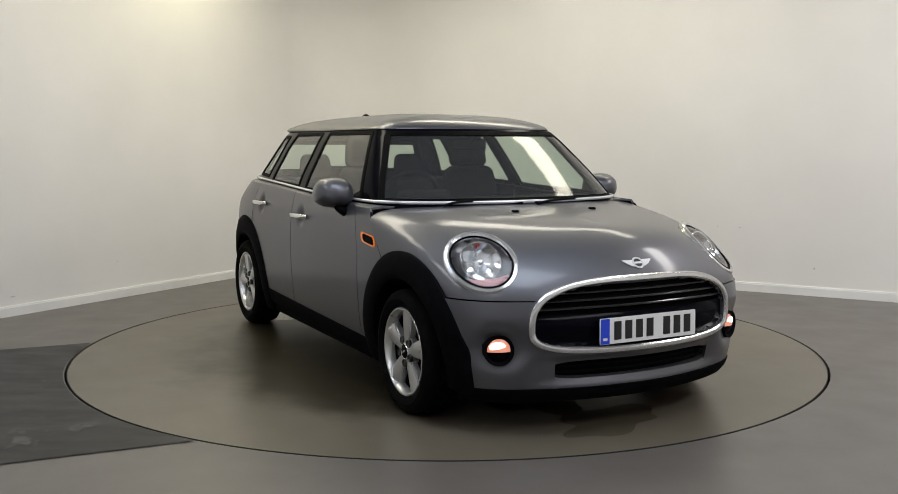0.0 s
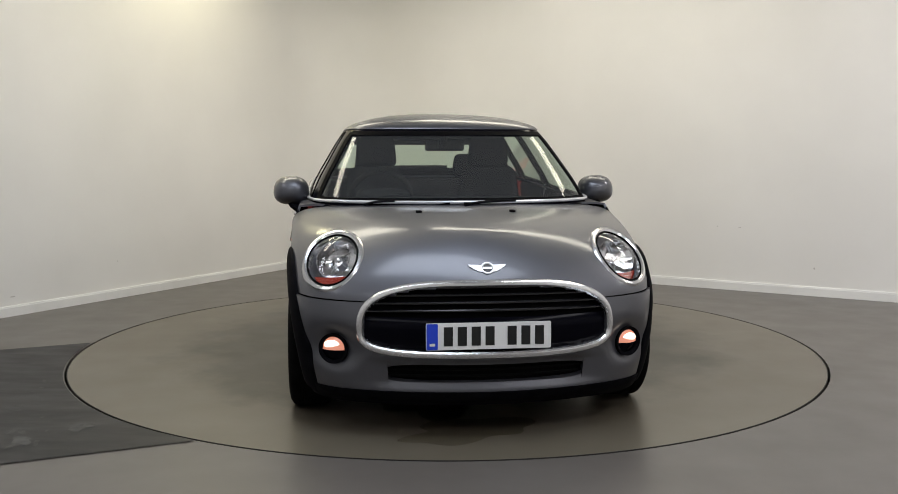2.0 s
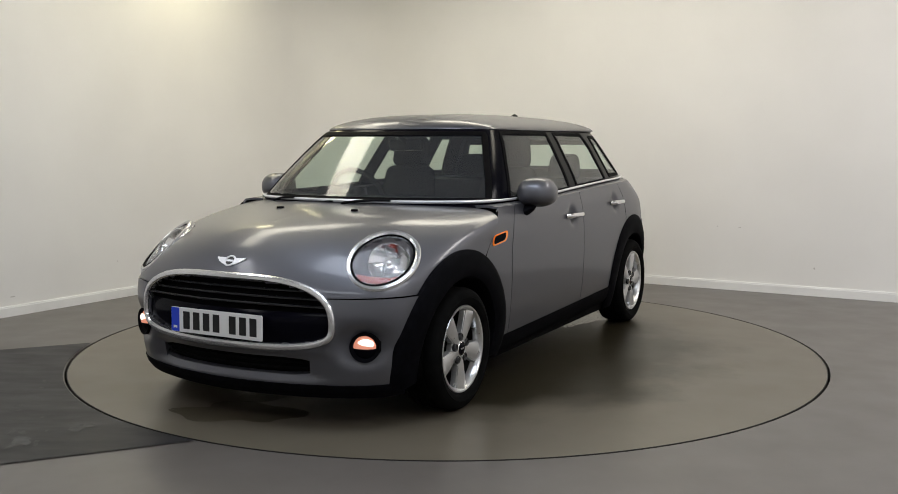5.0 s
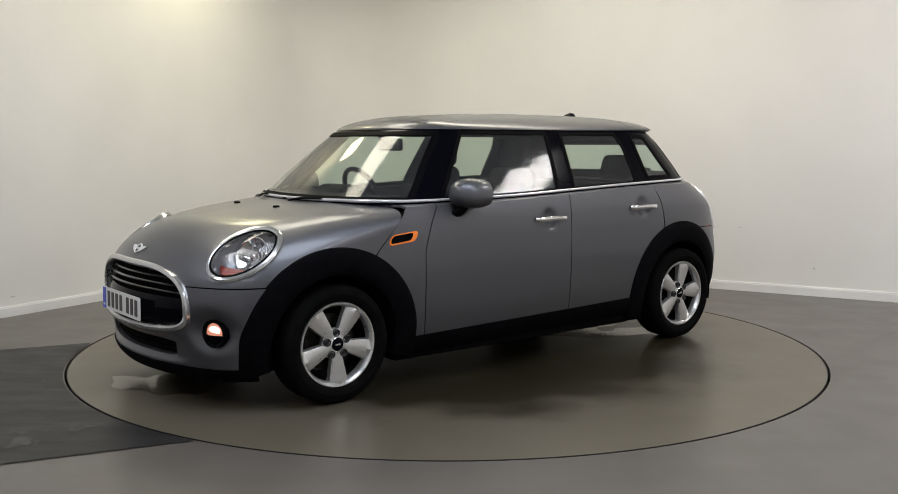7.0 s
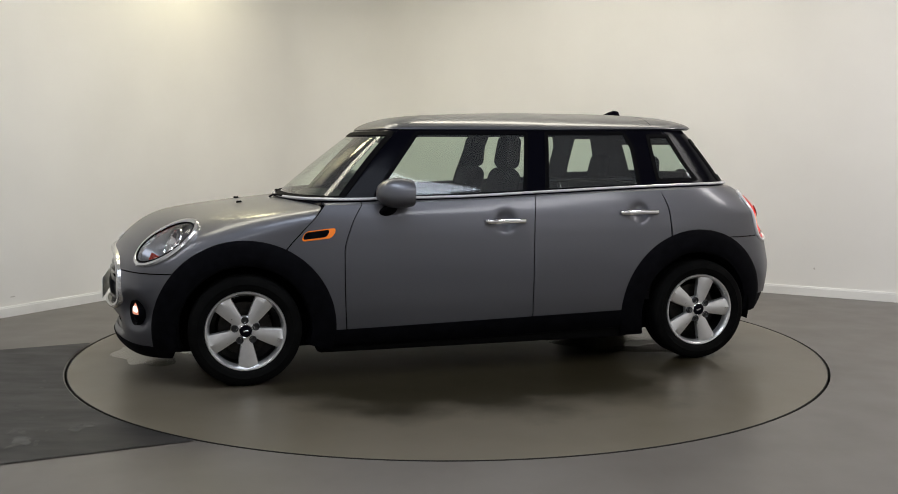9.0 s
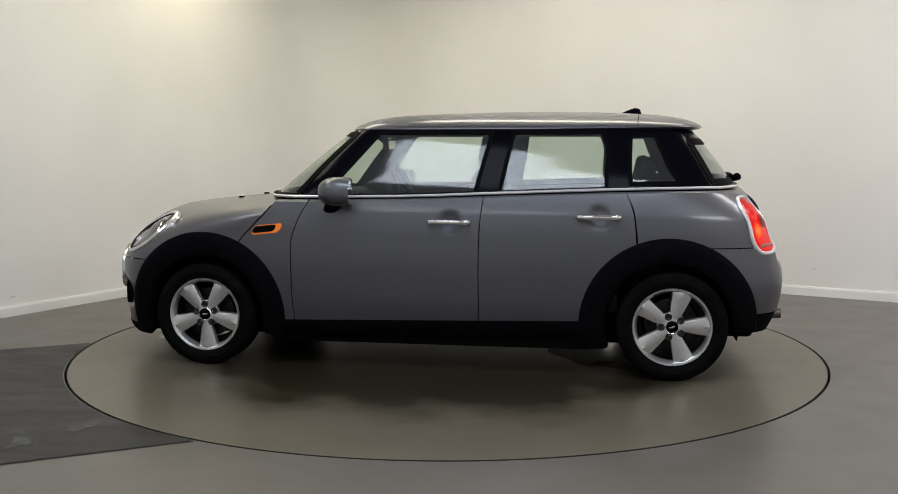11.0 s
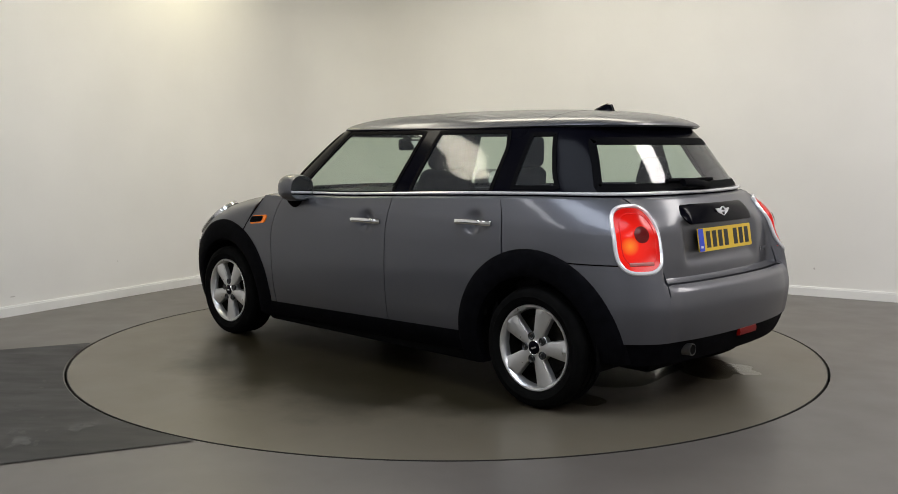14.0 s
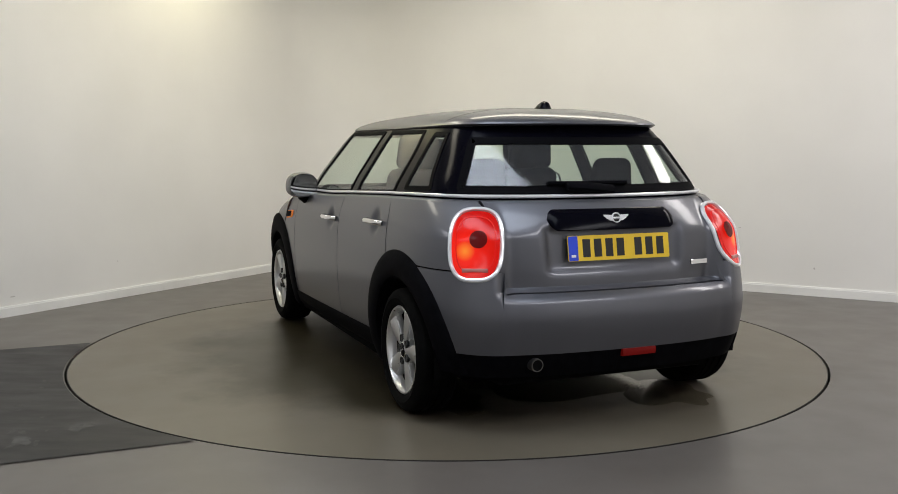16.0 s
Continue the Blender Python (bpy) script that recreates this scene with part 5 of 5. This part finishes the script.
        bmesh.ops.bisect_plane(dome, geom=dome.verts[:] + dome.edges[:] + dome.faces[:], plane_co=m @ Vector((0, -0.006, 0)), plane_no=m.to_3x3() @ Vector((0, 1, 0)), clear_inner=True)
        bmesh.ops.bisect_plane(lower, geom=lower.verts[:] + lower.edges[:] + lower.faces[:], plane_co=m @ Vector((0, -0.006, 0)), plane_no=m.to_3x3() @ Vector((0, 1, 0)), clear_outer=True)
        part("lit_lens", dome, M_FOG, ring, "warm glowing upper lens")
        part("bulb_glow", disc(m @ Matrix.Translation((0.006 * s, 0.016, 0.012)), 0.036, 0.021, lambda r: 0.009 * (1 - r * r), 4, 24), M_FOGHOT, ring, "white glow of the bulb")
        part("lower_lens", lower, M_GLOSS, ring)

    # number plates and badges
    build_plate(car, (2.020, -0.008, 0.456), (1, 0, 0.02), (0, 0, 1), M_PLATE_W, 0, "white front number plate with dark bars")
    build_plate(car, (-1.798, -0.012, 0.787), (-1, 0, 0.16), (0, 0, 1), M_PLATE_Y, 0, "yellow rear number plate with dark bars")
    p, n = front(0, 0.722)
    build_badge(car, aim(Vector(p), n))
    # black tailgate handle panel with a badge
    ys = np.linspace(-0.325, 0.325, 50)
    rows = []
    for k, (z, o) in enumerate([(0.864, 0.0), (0.869, 0.014), (0.90, 0.018), (0.928, 0.016), (0.949, 0.010), (0.957, -0.004)]):
        end = np.clip((0.325 - np.abs(ys)) / 0.035, 0, 1) ** 0.5
        q = tail(ys, 0.91 + (z - 0.91) * (0.02 + 0.98 * end))
        q[:, 0] -= o * end
        rows.append(q)
    part("tailgate_handle", grid(np.array(rows).transpose(1, 0, 2), None, 0.0), M_GLOSS, car, "gloss black tailgate grip panel")
    q = tail(0.0, 0.915)
    build_badge(car, aim(Vector(q) + Vector((-0.019, 0, 0)), (-1, 0, 0.22)), 0.82)
    q = tail(-0.455, 0.70)
    part("model_script", block((0.105, 0.022, 0.004), (0, 0, 0.003), 0.001, 1), M_CHROME, car, "small chrome script bar").data.transform(aim(Vector(q), normal_of(shell_body, q)))

    # door handles
    for x, z in (HANDLE_F, HANDLE_R):
        t = np.linspace(-1, 1, 24)
        L = np.stack([x + 0.112 * t, side(x + 0.112 * t, np.full(24, z))[:, 1] + 0.004 + 0.032 * (1 - t ** 4) ** 0.6, np.full(24, z) + 0.004 * (1 - t * t)], -1)
        both("door_handle", sweep(L, [(0, 1, 0)] * 24, [(-0.013, -0.008), (-0.014, 0.000), (-0.011, 0.007), (-0.004, 0.010), (0.004, 0.010), (0.011, 0.007), (0.014, 0.000), (0.013, -0.008)]), M_CHROME, car, "chrome door handle")

    # side indicators
    p = side(0.905, 0.775)
    nn = normal_of(shell_body, p)
    for s in (1, -1):
        m = aim(Vector(p), nn, (0.10, 0, 1))
        if s < 0:
            m = mirror_pose(m)
        o1 = rounded(0.165, 0.050, 0.022)
        o2 = [(x + (-0.014 if s > 0 else 0.014) + (0.6 * y if s > 0 else -0.6 * y), y + 0.002) for x, y in rounded(0.128, 0.036, 0.016)]
        sh = 0.018
        o1 = [(x - sh * y / 0.03, y) if s < 0 else (x + sh * y / 0.03, y) for x, y in o1]
        ind = part("side_indicator", prism(o1, 0.009, m @ Matrix.Translation((0, 0, -0.003)), 0.003), M_AMBER, car, "amber side indicator with a dark insert")
        part("insert", prism(o2, 0.004, m @ Matrix.Translation((0, 0, 0.006)), 0.0015), M_PLASTIC, ind)

    # shut line between bonnet and wing
    zz = np.linspace(0.70, 0.905, 24)
    L = side(HOOD_EDGE(zz) - 0.0035, zz)
    L[:, 1] += 0.0015
    both("shut_line", sweep(L, normal_of(shell_body, L), [(-0.0035, -0.01), (-0.0035, 0.0), (0.0035, 0.0), (0.0035, -0.01)]), M_SEAL, car)

    # windscreen wipers, washer jets, rear wiper
    for y0, y1, z0, z1 in ((0.02, 0.56, 0.934, 0.944), (-0.60, -0.05, 0.946, 0.934)):
        ys = np.linspace(y0, y1, 24)
        zs = np.linspace(z0, z1, 24)
        L = push(nose(ys, zs, shell_glass, 0.0), shell_glass, np.full(24, 0.014))
        wiper = part("wiper", sweep(L, normal_of(shell_glass, L), [(-0.005, -0.012), (-0.005, 0.002), (0.0, 0.007), (0.005, 0.002), (0.005, -0.012)]), M_PLASTIC, car, "black windscreen wiper")
        ym = (y0 + y1) / 2
        a = nose(ym, (z0 + z1) / 2, shell_glass, 0.0) + np.array([0.018, 0, 0.014])
        b = nose(y0 if y0 > 0 else y0 + 0.12, 0.928, shell_glass, 0.0) + np.array([0.028, 0, 0.006])
        part("wiper_arm", sweep([b, lerp(b, a, 0.3) + np.array([0, 0, 0.008]), lerp(b, a, 0.7) + np.array([0, 0, 0.006]), a], [(0.6, 0, 0.8)] * 4, oval(0.008, 0.005, 8)), M_PLASTIC, wiper)
    for y in (0.228, -0.228):
        hit, n, _, _ = tree.ray_cast(Vector((1.28, y, 2)), Vector((0, 0, -1)))
        part("washer_jet", block((0.030, 0.028, 0.012), hit + Vector((0, 0, 0.004)), 0.004, 2), M_PLASTIC, car)
    pivot = np.array(tail(0.0, 1.040, shell_glass)) + np.array([-0.018, 0, 0])
    rw = part("rear_wiper", sweep([pivot + np.array([-0.010, -0.05, -0.004]), pivot + np.array([-0.028, 0.05, 0.006]), pivot + np.array([-0.026, 0.12, 0.014]), pivot + np.array([-0.012, 0.19, 0.016])], [(-0.8, 0, 0.6)] * 4, oval(0.022, 0.016, 10)), M_PLASTIC, car, "black rear wiper")
    ys = np.linspace(-0.14, 0.26, 20)
    L = push(tail(ys, np.full(20, 1.056), shell_glass), shell_glass, np.full(20, 0.014))
    part("wiper_blade", sweep(L, normal_of(shell_glass, L), oval(0.009, 0.012, 8)), M_PLASTIC, rw)

    # aerial fin, roof joint, high brake lamp, exhaust, rear fog lamp
    zt = float(ROOF_TOP(-1.09))
    fin = bmesh.new()
    st = []
    for x, h, w in ((-1.00, 0.0, 0.008), (-1.03, 0.014, 0.024), (-1.065, 0.030, 0.032), (-1.10, 0.041, 0.030), (-1.13, 0.036, 0.024), (-1.145, 0.0, 0.018)):
        st.append([fin.verts.new((x, w * c, zt - 0.012 + (h + 0.012) * k)) for c, k in ((-1.3, 0), (-1.0, 0.45), (-0.45, 0.9), (0, 1), (0.45, 0.9), (1.0, 0.45), (1.3, 0))])
    for a, b in zip(st, st[1:]):
        for i in range(6):
            fin.faces.new([a[i], a[i + 1], b[i + 1], b[i]])
    fin.faces.new(st[0])
    fin.faces.new(st[-1][::-1])
    bmesh.ops.recalc_face_normals(fin, faces=fin.faces)
    part("aerial_fin", fin, M_GLOSS, car, "black aerial fin")
    ex = sweep([(-1.66, 0.44, 0.30), (-1.76, 0.44, 0.305), (-1.895, 0.44, 0.312)], [(0, 0, 1)] * 3, oval(0.028, 0.028, 20))
    pipe = part("exhaust_pipe", ex, M_STEEL, car, "round steel exhaust tip")
    part("pipe_mouth", disc(aim((-1.8965, 0.44, 0.312), (-1, 0, 0)), 0.0235, 0.0235, lambda r: 0.0, 3, 20), M_PIT, pipe)
    ys = np.linspace(-0.135, 0.035, 16)
    L = tail(ys, np.full(16, 0.338))
    L[:, 0] -= 0.004
    part("rear_fog_lamp", sweep(L, [(-1, 0, 0)] * 16, [(-0.019, -0.01), (-0.016, 0.006), (0.0, 0.010), (0.016, 0.006), (0.019, -0.01)]), M_REDDULL, car, "red rear fog lamp")
    build_interior(car)


def build_seat(car, x, y, w=0.48, top=1.10, head=True):
    seat = part("seat", block((0.50, w, 0.16), (x, y, 0.50), 0.05, 4), M_CLOTH, car, "dark cloth car seat")
    back = block((0.13, w, 0.62), (0, 0, 0.31), 0.055, 4, None, (0.85, 0.72))
    bmesh.ops.transform(back, matrix=Matrix.Translation((x - 0.20, y, top - 0.60)) @ Matrix.Rotation(radians(-15), 4, "Y"), verts=back.verts)
    part("seat_back", back, M_CLOTH, seat)
    if head:
        h = block((0.10, 0.27, 0.20), (x - 0.37, y, top + 0.095), 0.048, 5, Matrix.Rotation(radians(-8), 4, "Y"), (0.9, 0.85))
        part("headrest", h, M_CLOTH, seat)
        for k in (-0.06, 0.06):
            part("headrest_post", sweep([(x - 0.345, y + k, top - 0.03), (x - 0.365, y + k, top + 0.05)], [(1, 0, 0)] * 2, oval(0.006, 0.006, 8)), M_SATIN, seat)


def build_interior(car):
    for y in (0.36, -0.36):
        build_seat(car, 0.10, y)
    part("rear_bench", block((0.48, 1.18, 0.18), (-0.78, 0, 0.50), 0.06, 4), M_CLOTH, car, "dark cloth rear bench")
    back = block((0.13, 1.16, 0.56), (0, 0, 0.28), 0.05, 4, None, (0.8, 0.95))
    bmesh.ops.transform(back, matrix=Matrix.Translation((-1.00, 0, 0.46)) @ Matrix.Rotation(radians(-16), 4, "Y"), verts=back.verts)
    part("bench_back", back, M_CLOTH, car)
    for y in (0.36, -0.36):
        part("rear_headrest", block((0.09, 0.25, 0.17), (-1.165, y, 1.085), 0.042, 5, Matrix.Rotation(radians(-10), 4, "Y"), (0.9, 0.8)), M_CLOTH, car)
    part("boot_lining", block((0.16, 1.44, 0.58), (-1.15, 0, 0.70), 0.03, 2), M_DASH, car)
    part("parcel_shelf", block((0.34, 1.05, 0.025), (-1.40, 0, 0.965), 0.01, 2), M_DASH, car)
    dash = block((0.42, 1.42, 0.30), (0.70, 0, 0.80), 0.09, 5)
    part("dashboard", dash, M_DASH, car, "black dashboard")
    part("instrument_hood", block((0.14, 0.30, 0.10), (0.55, -0.36, 0.945), 0.045, 4), M_DASH, car)
    part("centre_console", block((0.55, 0.20, 0.35), (0.35, 0, 0.55), 0.05, 3), M_DASH, car)
    m = aim((0.36, -0.36, 0.925), (-0.90, 0, 0.42))
    ring = [m @ Vector((x, y, 0)) for x, y in ring_of(0.178, 0.178, 48)]
    nr = [(m @ Vector((x, y, 0)) - m @ Vector((0, 0, 0))) for x, y in ring_of(0.178, 0.178, 48)]
    wheel = part("steering_wheel", sweep(ring, nr, oval(0.016, 0.015, 10), True), M_DASH, car, "black steering wheel")
    b = disc(m, 0.062, 0.058, lambda r: 0.022 * (1 - r ** 4) - 0.004, 6, 28)
    for a in (0, 180, 270):
        t = Matrix.Rotation(radians(a), 4, "Z")
        b = join(b, block((0.13, 0.032, 0.014), (0, 0, 0), 0.005, 2, m @ t @ Matrix.Translation((0.11, 0, -0.004))))
    part("wheel_hub", b, M_DASH, wheel)
    part("steering_column", sweep([(0.36, -0.36, 0.92), (0.60, -0.36, 0.83)], [(0, 0, 1)] * 2, oval(0.035, 0.035, 12)), M_DASH, car)
    im = part("inside_mirror", block((0.035, 0.225, 0.072), (0.40, 0.0, 1.235), 0.016, 4), M_GLOSS, car, "black inside mirror")
    part("mirror_glass", block((0.003, 0.20, 0.052), (0.381, 0.0, 1.235), 0.001, 1), M_MIRROR, im)
    part("mirror_arm", sweep([(0.415, 0, 1.255), (0.45, 0, 1.28), (0.50, 0, 1.312)], [(0, 1, 0)] * 3, oval(0.022, 0.014, 10)), M_GLOSS, im)
    # inner linings: headliner and door tops
    P = np.zeros((40, 20, 3))
    for i, x in enumerate(np.linspace(-1.38, 0.42, 40)):
        hw = float(side(x, 1.318, shell_glass)[1]) - 0.02
        t = np.linspace(-1, 1, 20)
        P[i, :, 0], P[i, :, 1] = x, hw * t
        P[i, :, 2] = 1.310 + (float(ROOF_TOP(x)) - 0.035 - 1.310) * np.maximum(0, 1 - t ** 4)
    part("headliner", grid(P, None, 0.01, (0, 0, 3)), M_LINING, car)
    for x0, x1 in ((-0.27, 0.70), (-1.0, -0.30)):
        xs = np.linspace(x0, x1, 20)
        Q = np.zeros((20, 6, 3))
        for k, (z, o) in enumerate([(0.35, -0.07), (0.6, -0.09), (0.80, -0.10), (0.90, -0.085), (0.94, -0.06), (0.945, -0.02)]):
            zz = np.minimum(z + (BELT(xs) - 0.955), 2) if z > 0.7 else np.full(20, z)
            Q[:, k] = side(xs, zz)
            Q[:, k, 1] += o
        both("door_lining", grid(Q, None, 0.0, (0, 3, 0.6)), M_DASH, car)


def build_floor_marks():
    """Pale worn scuffs on the dark strip, each a thin irregular fleck."""
    rng = random.Random(7)
    d = Vector((math.cos(radians(23.7)), math.sin(radians(23.7)), 0))
    nrm = Vector((-d.y, d.x, 0))
    bm = bmesh.new()
    for k in range(90):
        s = rng.uniform(-1.2, 0.75)
        t = -math.sqrt(max(0.1, (TABLE_R + 0.1) ** 2 - s * s)) - rng.uniform(0.0, 1.4)
        c = nrm * s + d * t
        a, b = rng.uniform(0.008, 0.028), rng.uniform(0.015, 0.06)
        if k % 12 == 0:
            a, b = a * 1.9, b * 1.9
        th = rng.uniform(-0.5, 0.5)
        vs = []
        for i in range(9):
            ph = 2 * math.pi * i / 9
            r = rng.uniform(0.5, 1.15)
            p = d * (a * r * math.cos(ph)) + nrm * (b * r * math.sin(ph))
            p = Matrix.Rotation(th, 4, "Z") @ p
            vs.append(bm.verts.new(c + p + Vector((0, 0, 0.0046 + k * 0.00002))))
        bm.faces.new(vs)
    bmesh.ops.recalc_face_normals(bm, faces=bm.faces)
    for f in bm.faces:
        if f.normal.z < 0:
            f.normal_flip()
    tagged(part("floor_scuffs", bm, M_SCUFF, smooth=False), "pale worn flecks and scuffs on the dark floor strip", "scuff marks", kind="stuff")


def build_puddles():
    """Thin sheets of water left on the turntable under and behind the car; they turn with it."""
    rng = random.Random(11)
    out = []
    for cx, cy, a, b, turn in ((1.80, -0.12, 0.16, 0.30, 10), (1.42, -0.28, 0.22, 0.16, 40), (-1.05, -0.10, 0.36, 0.52, 0), (-1.50, -0.56, 0.26, 0.20, 20), (-1.22, 0.46, 0.26, 0.14, -15)):
        n = 72
        ph = [rng.uniform(0, 6.28) for _ in range(6)]
        rim = []
        for i in range(n):
            t = 2 * math.pi * i / n
            r = 1 + sum(0.16 / (k + 1) ** 0.6 * math.sin((k + 2) * t + ph[k]) for k in range(6))
            rim.append(Matrix.Rotation(radians(turn), 3, "Z") @ Vector((a * r * math.cos(t), b * r * math.sin(t), 0)))
        bm = bmesh.new()
        rings = [[bm.verts.new((p.x * k, p.y * k, z)) for p in rim] for k, z in ((1.0, 0.0006), (0.96, 0.0008), (0.85, 0.0009), (0.4, 0.0010))]
        for p, q in zip(rings, rings[1:]):
            for i in range(n):
                bm.faces.new([p[i], p[(i + 1) % n], q[(i + 1) % n], q[i]])
        bm.faces.new(rings[-1])
        ob = part("puddle", bm, M_WATER)
        tagged(ob, "thin clear puddle of water on the turntable", "puddle", "puddles under the car")
        out.append((ob, Matrix.Translation((cx, cy, 0))))
    return out


def build_wall_marks():
    """A few small grey scuffs on the white walls."""
    rng = random.Random(3)
    for u, v, z, a, b in ((0.0, 4.24, 0.537, 0.016, 0.004), (0.0, 4.85, 0.227, 0.008, 0.010), (0.0, 4.05, 0.54, 0.007, 0.004), (3.9, 0.0, 0.14, 0.022, 0.006), (2.95, 0.0, 0.30, 0.007, 0.005)):
        along = V if u == 0 else U
        inward = U if u == 0 else V
        c = room(u, v, z) + inward * 0.0025
        bm = bmesh.new()
        vs = []
        for i in range(9):
            t = 2 * math.pi * i / 9
            r = rng.uniform(0.6, 1.1)
            vs.append(bm.verts.new(c + along * (a * r * math.cos(t)) + Vector((0, 0, b * r * math.sin(t)))))
        f = bm.faces.new(vs)
        f.normal_update()
        if f.normal.dot(inward) < 0:
            f.normal_flip()
        tagged(part("wall_mark", bm, M_MARK, smooth=False), "small grey scuff mark on the white wall", "scuff mark", "wall scuffs")


# ---------------------------------------------------------------- build
build_room()
build_floor_marks()
build_wall_marks()
table = build_turntable()
puddles = build_puddles()
car = build_car()
tagged(car, "grey metallic five-door hatchback with black wheel arches", "car")

TURN = [(0.0, -62.09), (0.5, -65.58), (1.0, -71.1), (1.5, -76.79), (2.0, -82.87), (2.5, -88.65), (3.0, -94.72), (3.5, -100.42), (4.0, -106.45),
        (4.7, -114.75), (5.4, -122.95), (6.0, -129.95), (6.5, -135.76), (7.0, -141.68), (7.5, -147.55), (8.0, -153.44), (8.5, -159.3), (9.0, -165.22),
        (9.8, -174.6), (10.6, -183.95), (11.2, -190.95), (11.5, -194.47), (12.0, -200.35), (12.5, -206.25), (13.0, -212.2), (13.5, -218.05),
        (14.0, -224.0), (14.5, -229.85), (15.0, -235.75), (15.5, -241.6), (16.0, -247.53)]


def motions():
    """The turntable turns and carries the car with it."""
    off = Matrix.Translation((-0.0202, -0.0643, 0))
    walk(table, [(t, pose(0, 0, 0, 0, 0, a)) for t, a in TURN])
    for puddle, at in puddles:
        walk(puddle, [(t, pose(0, 0, 0, 0, 0, a) @ at) for t, a in TURN])
    walk(car, [(t, pose(0, 0, 0, 0, 0, a) @ off) for t, a in TURN])


motions()
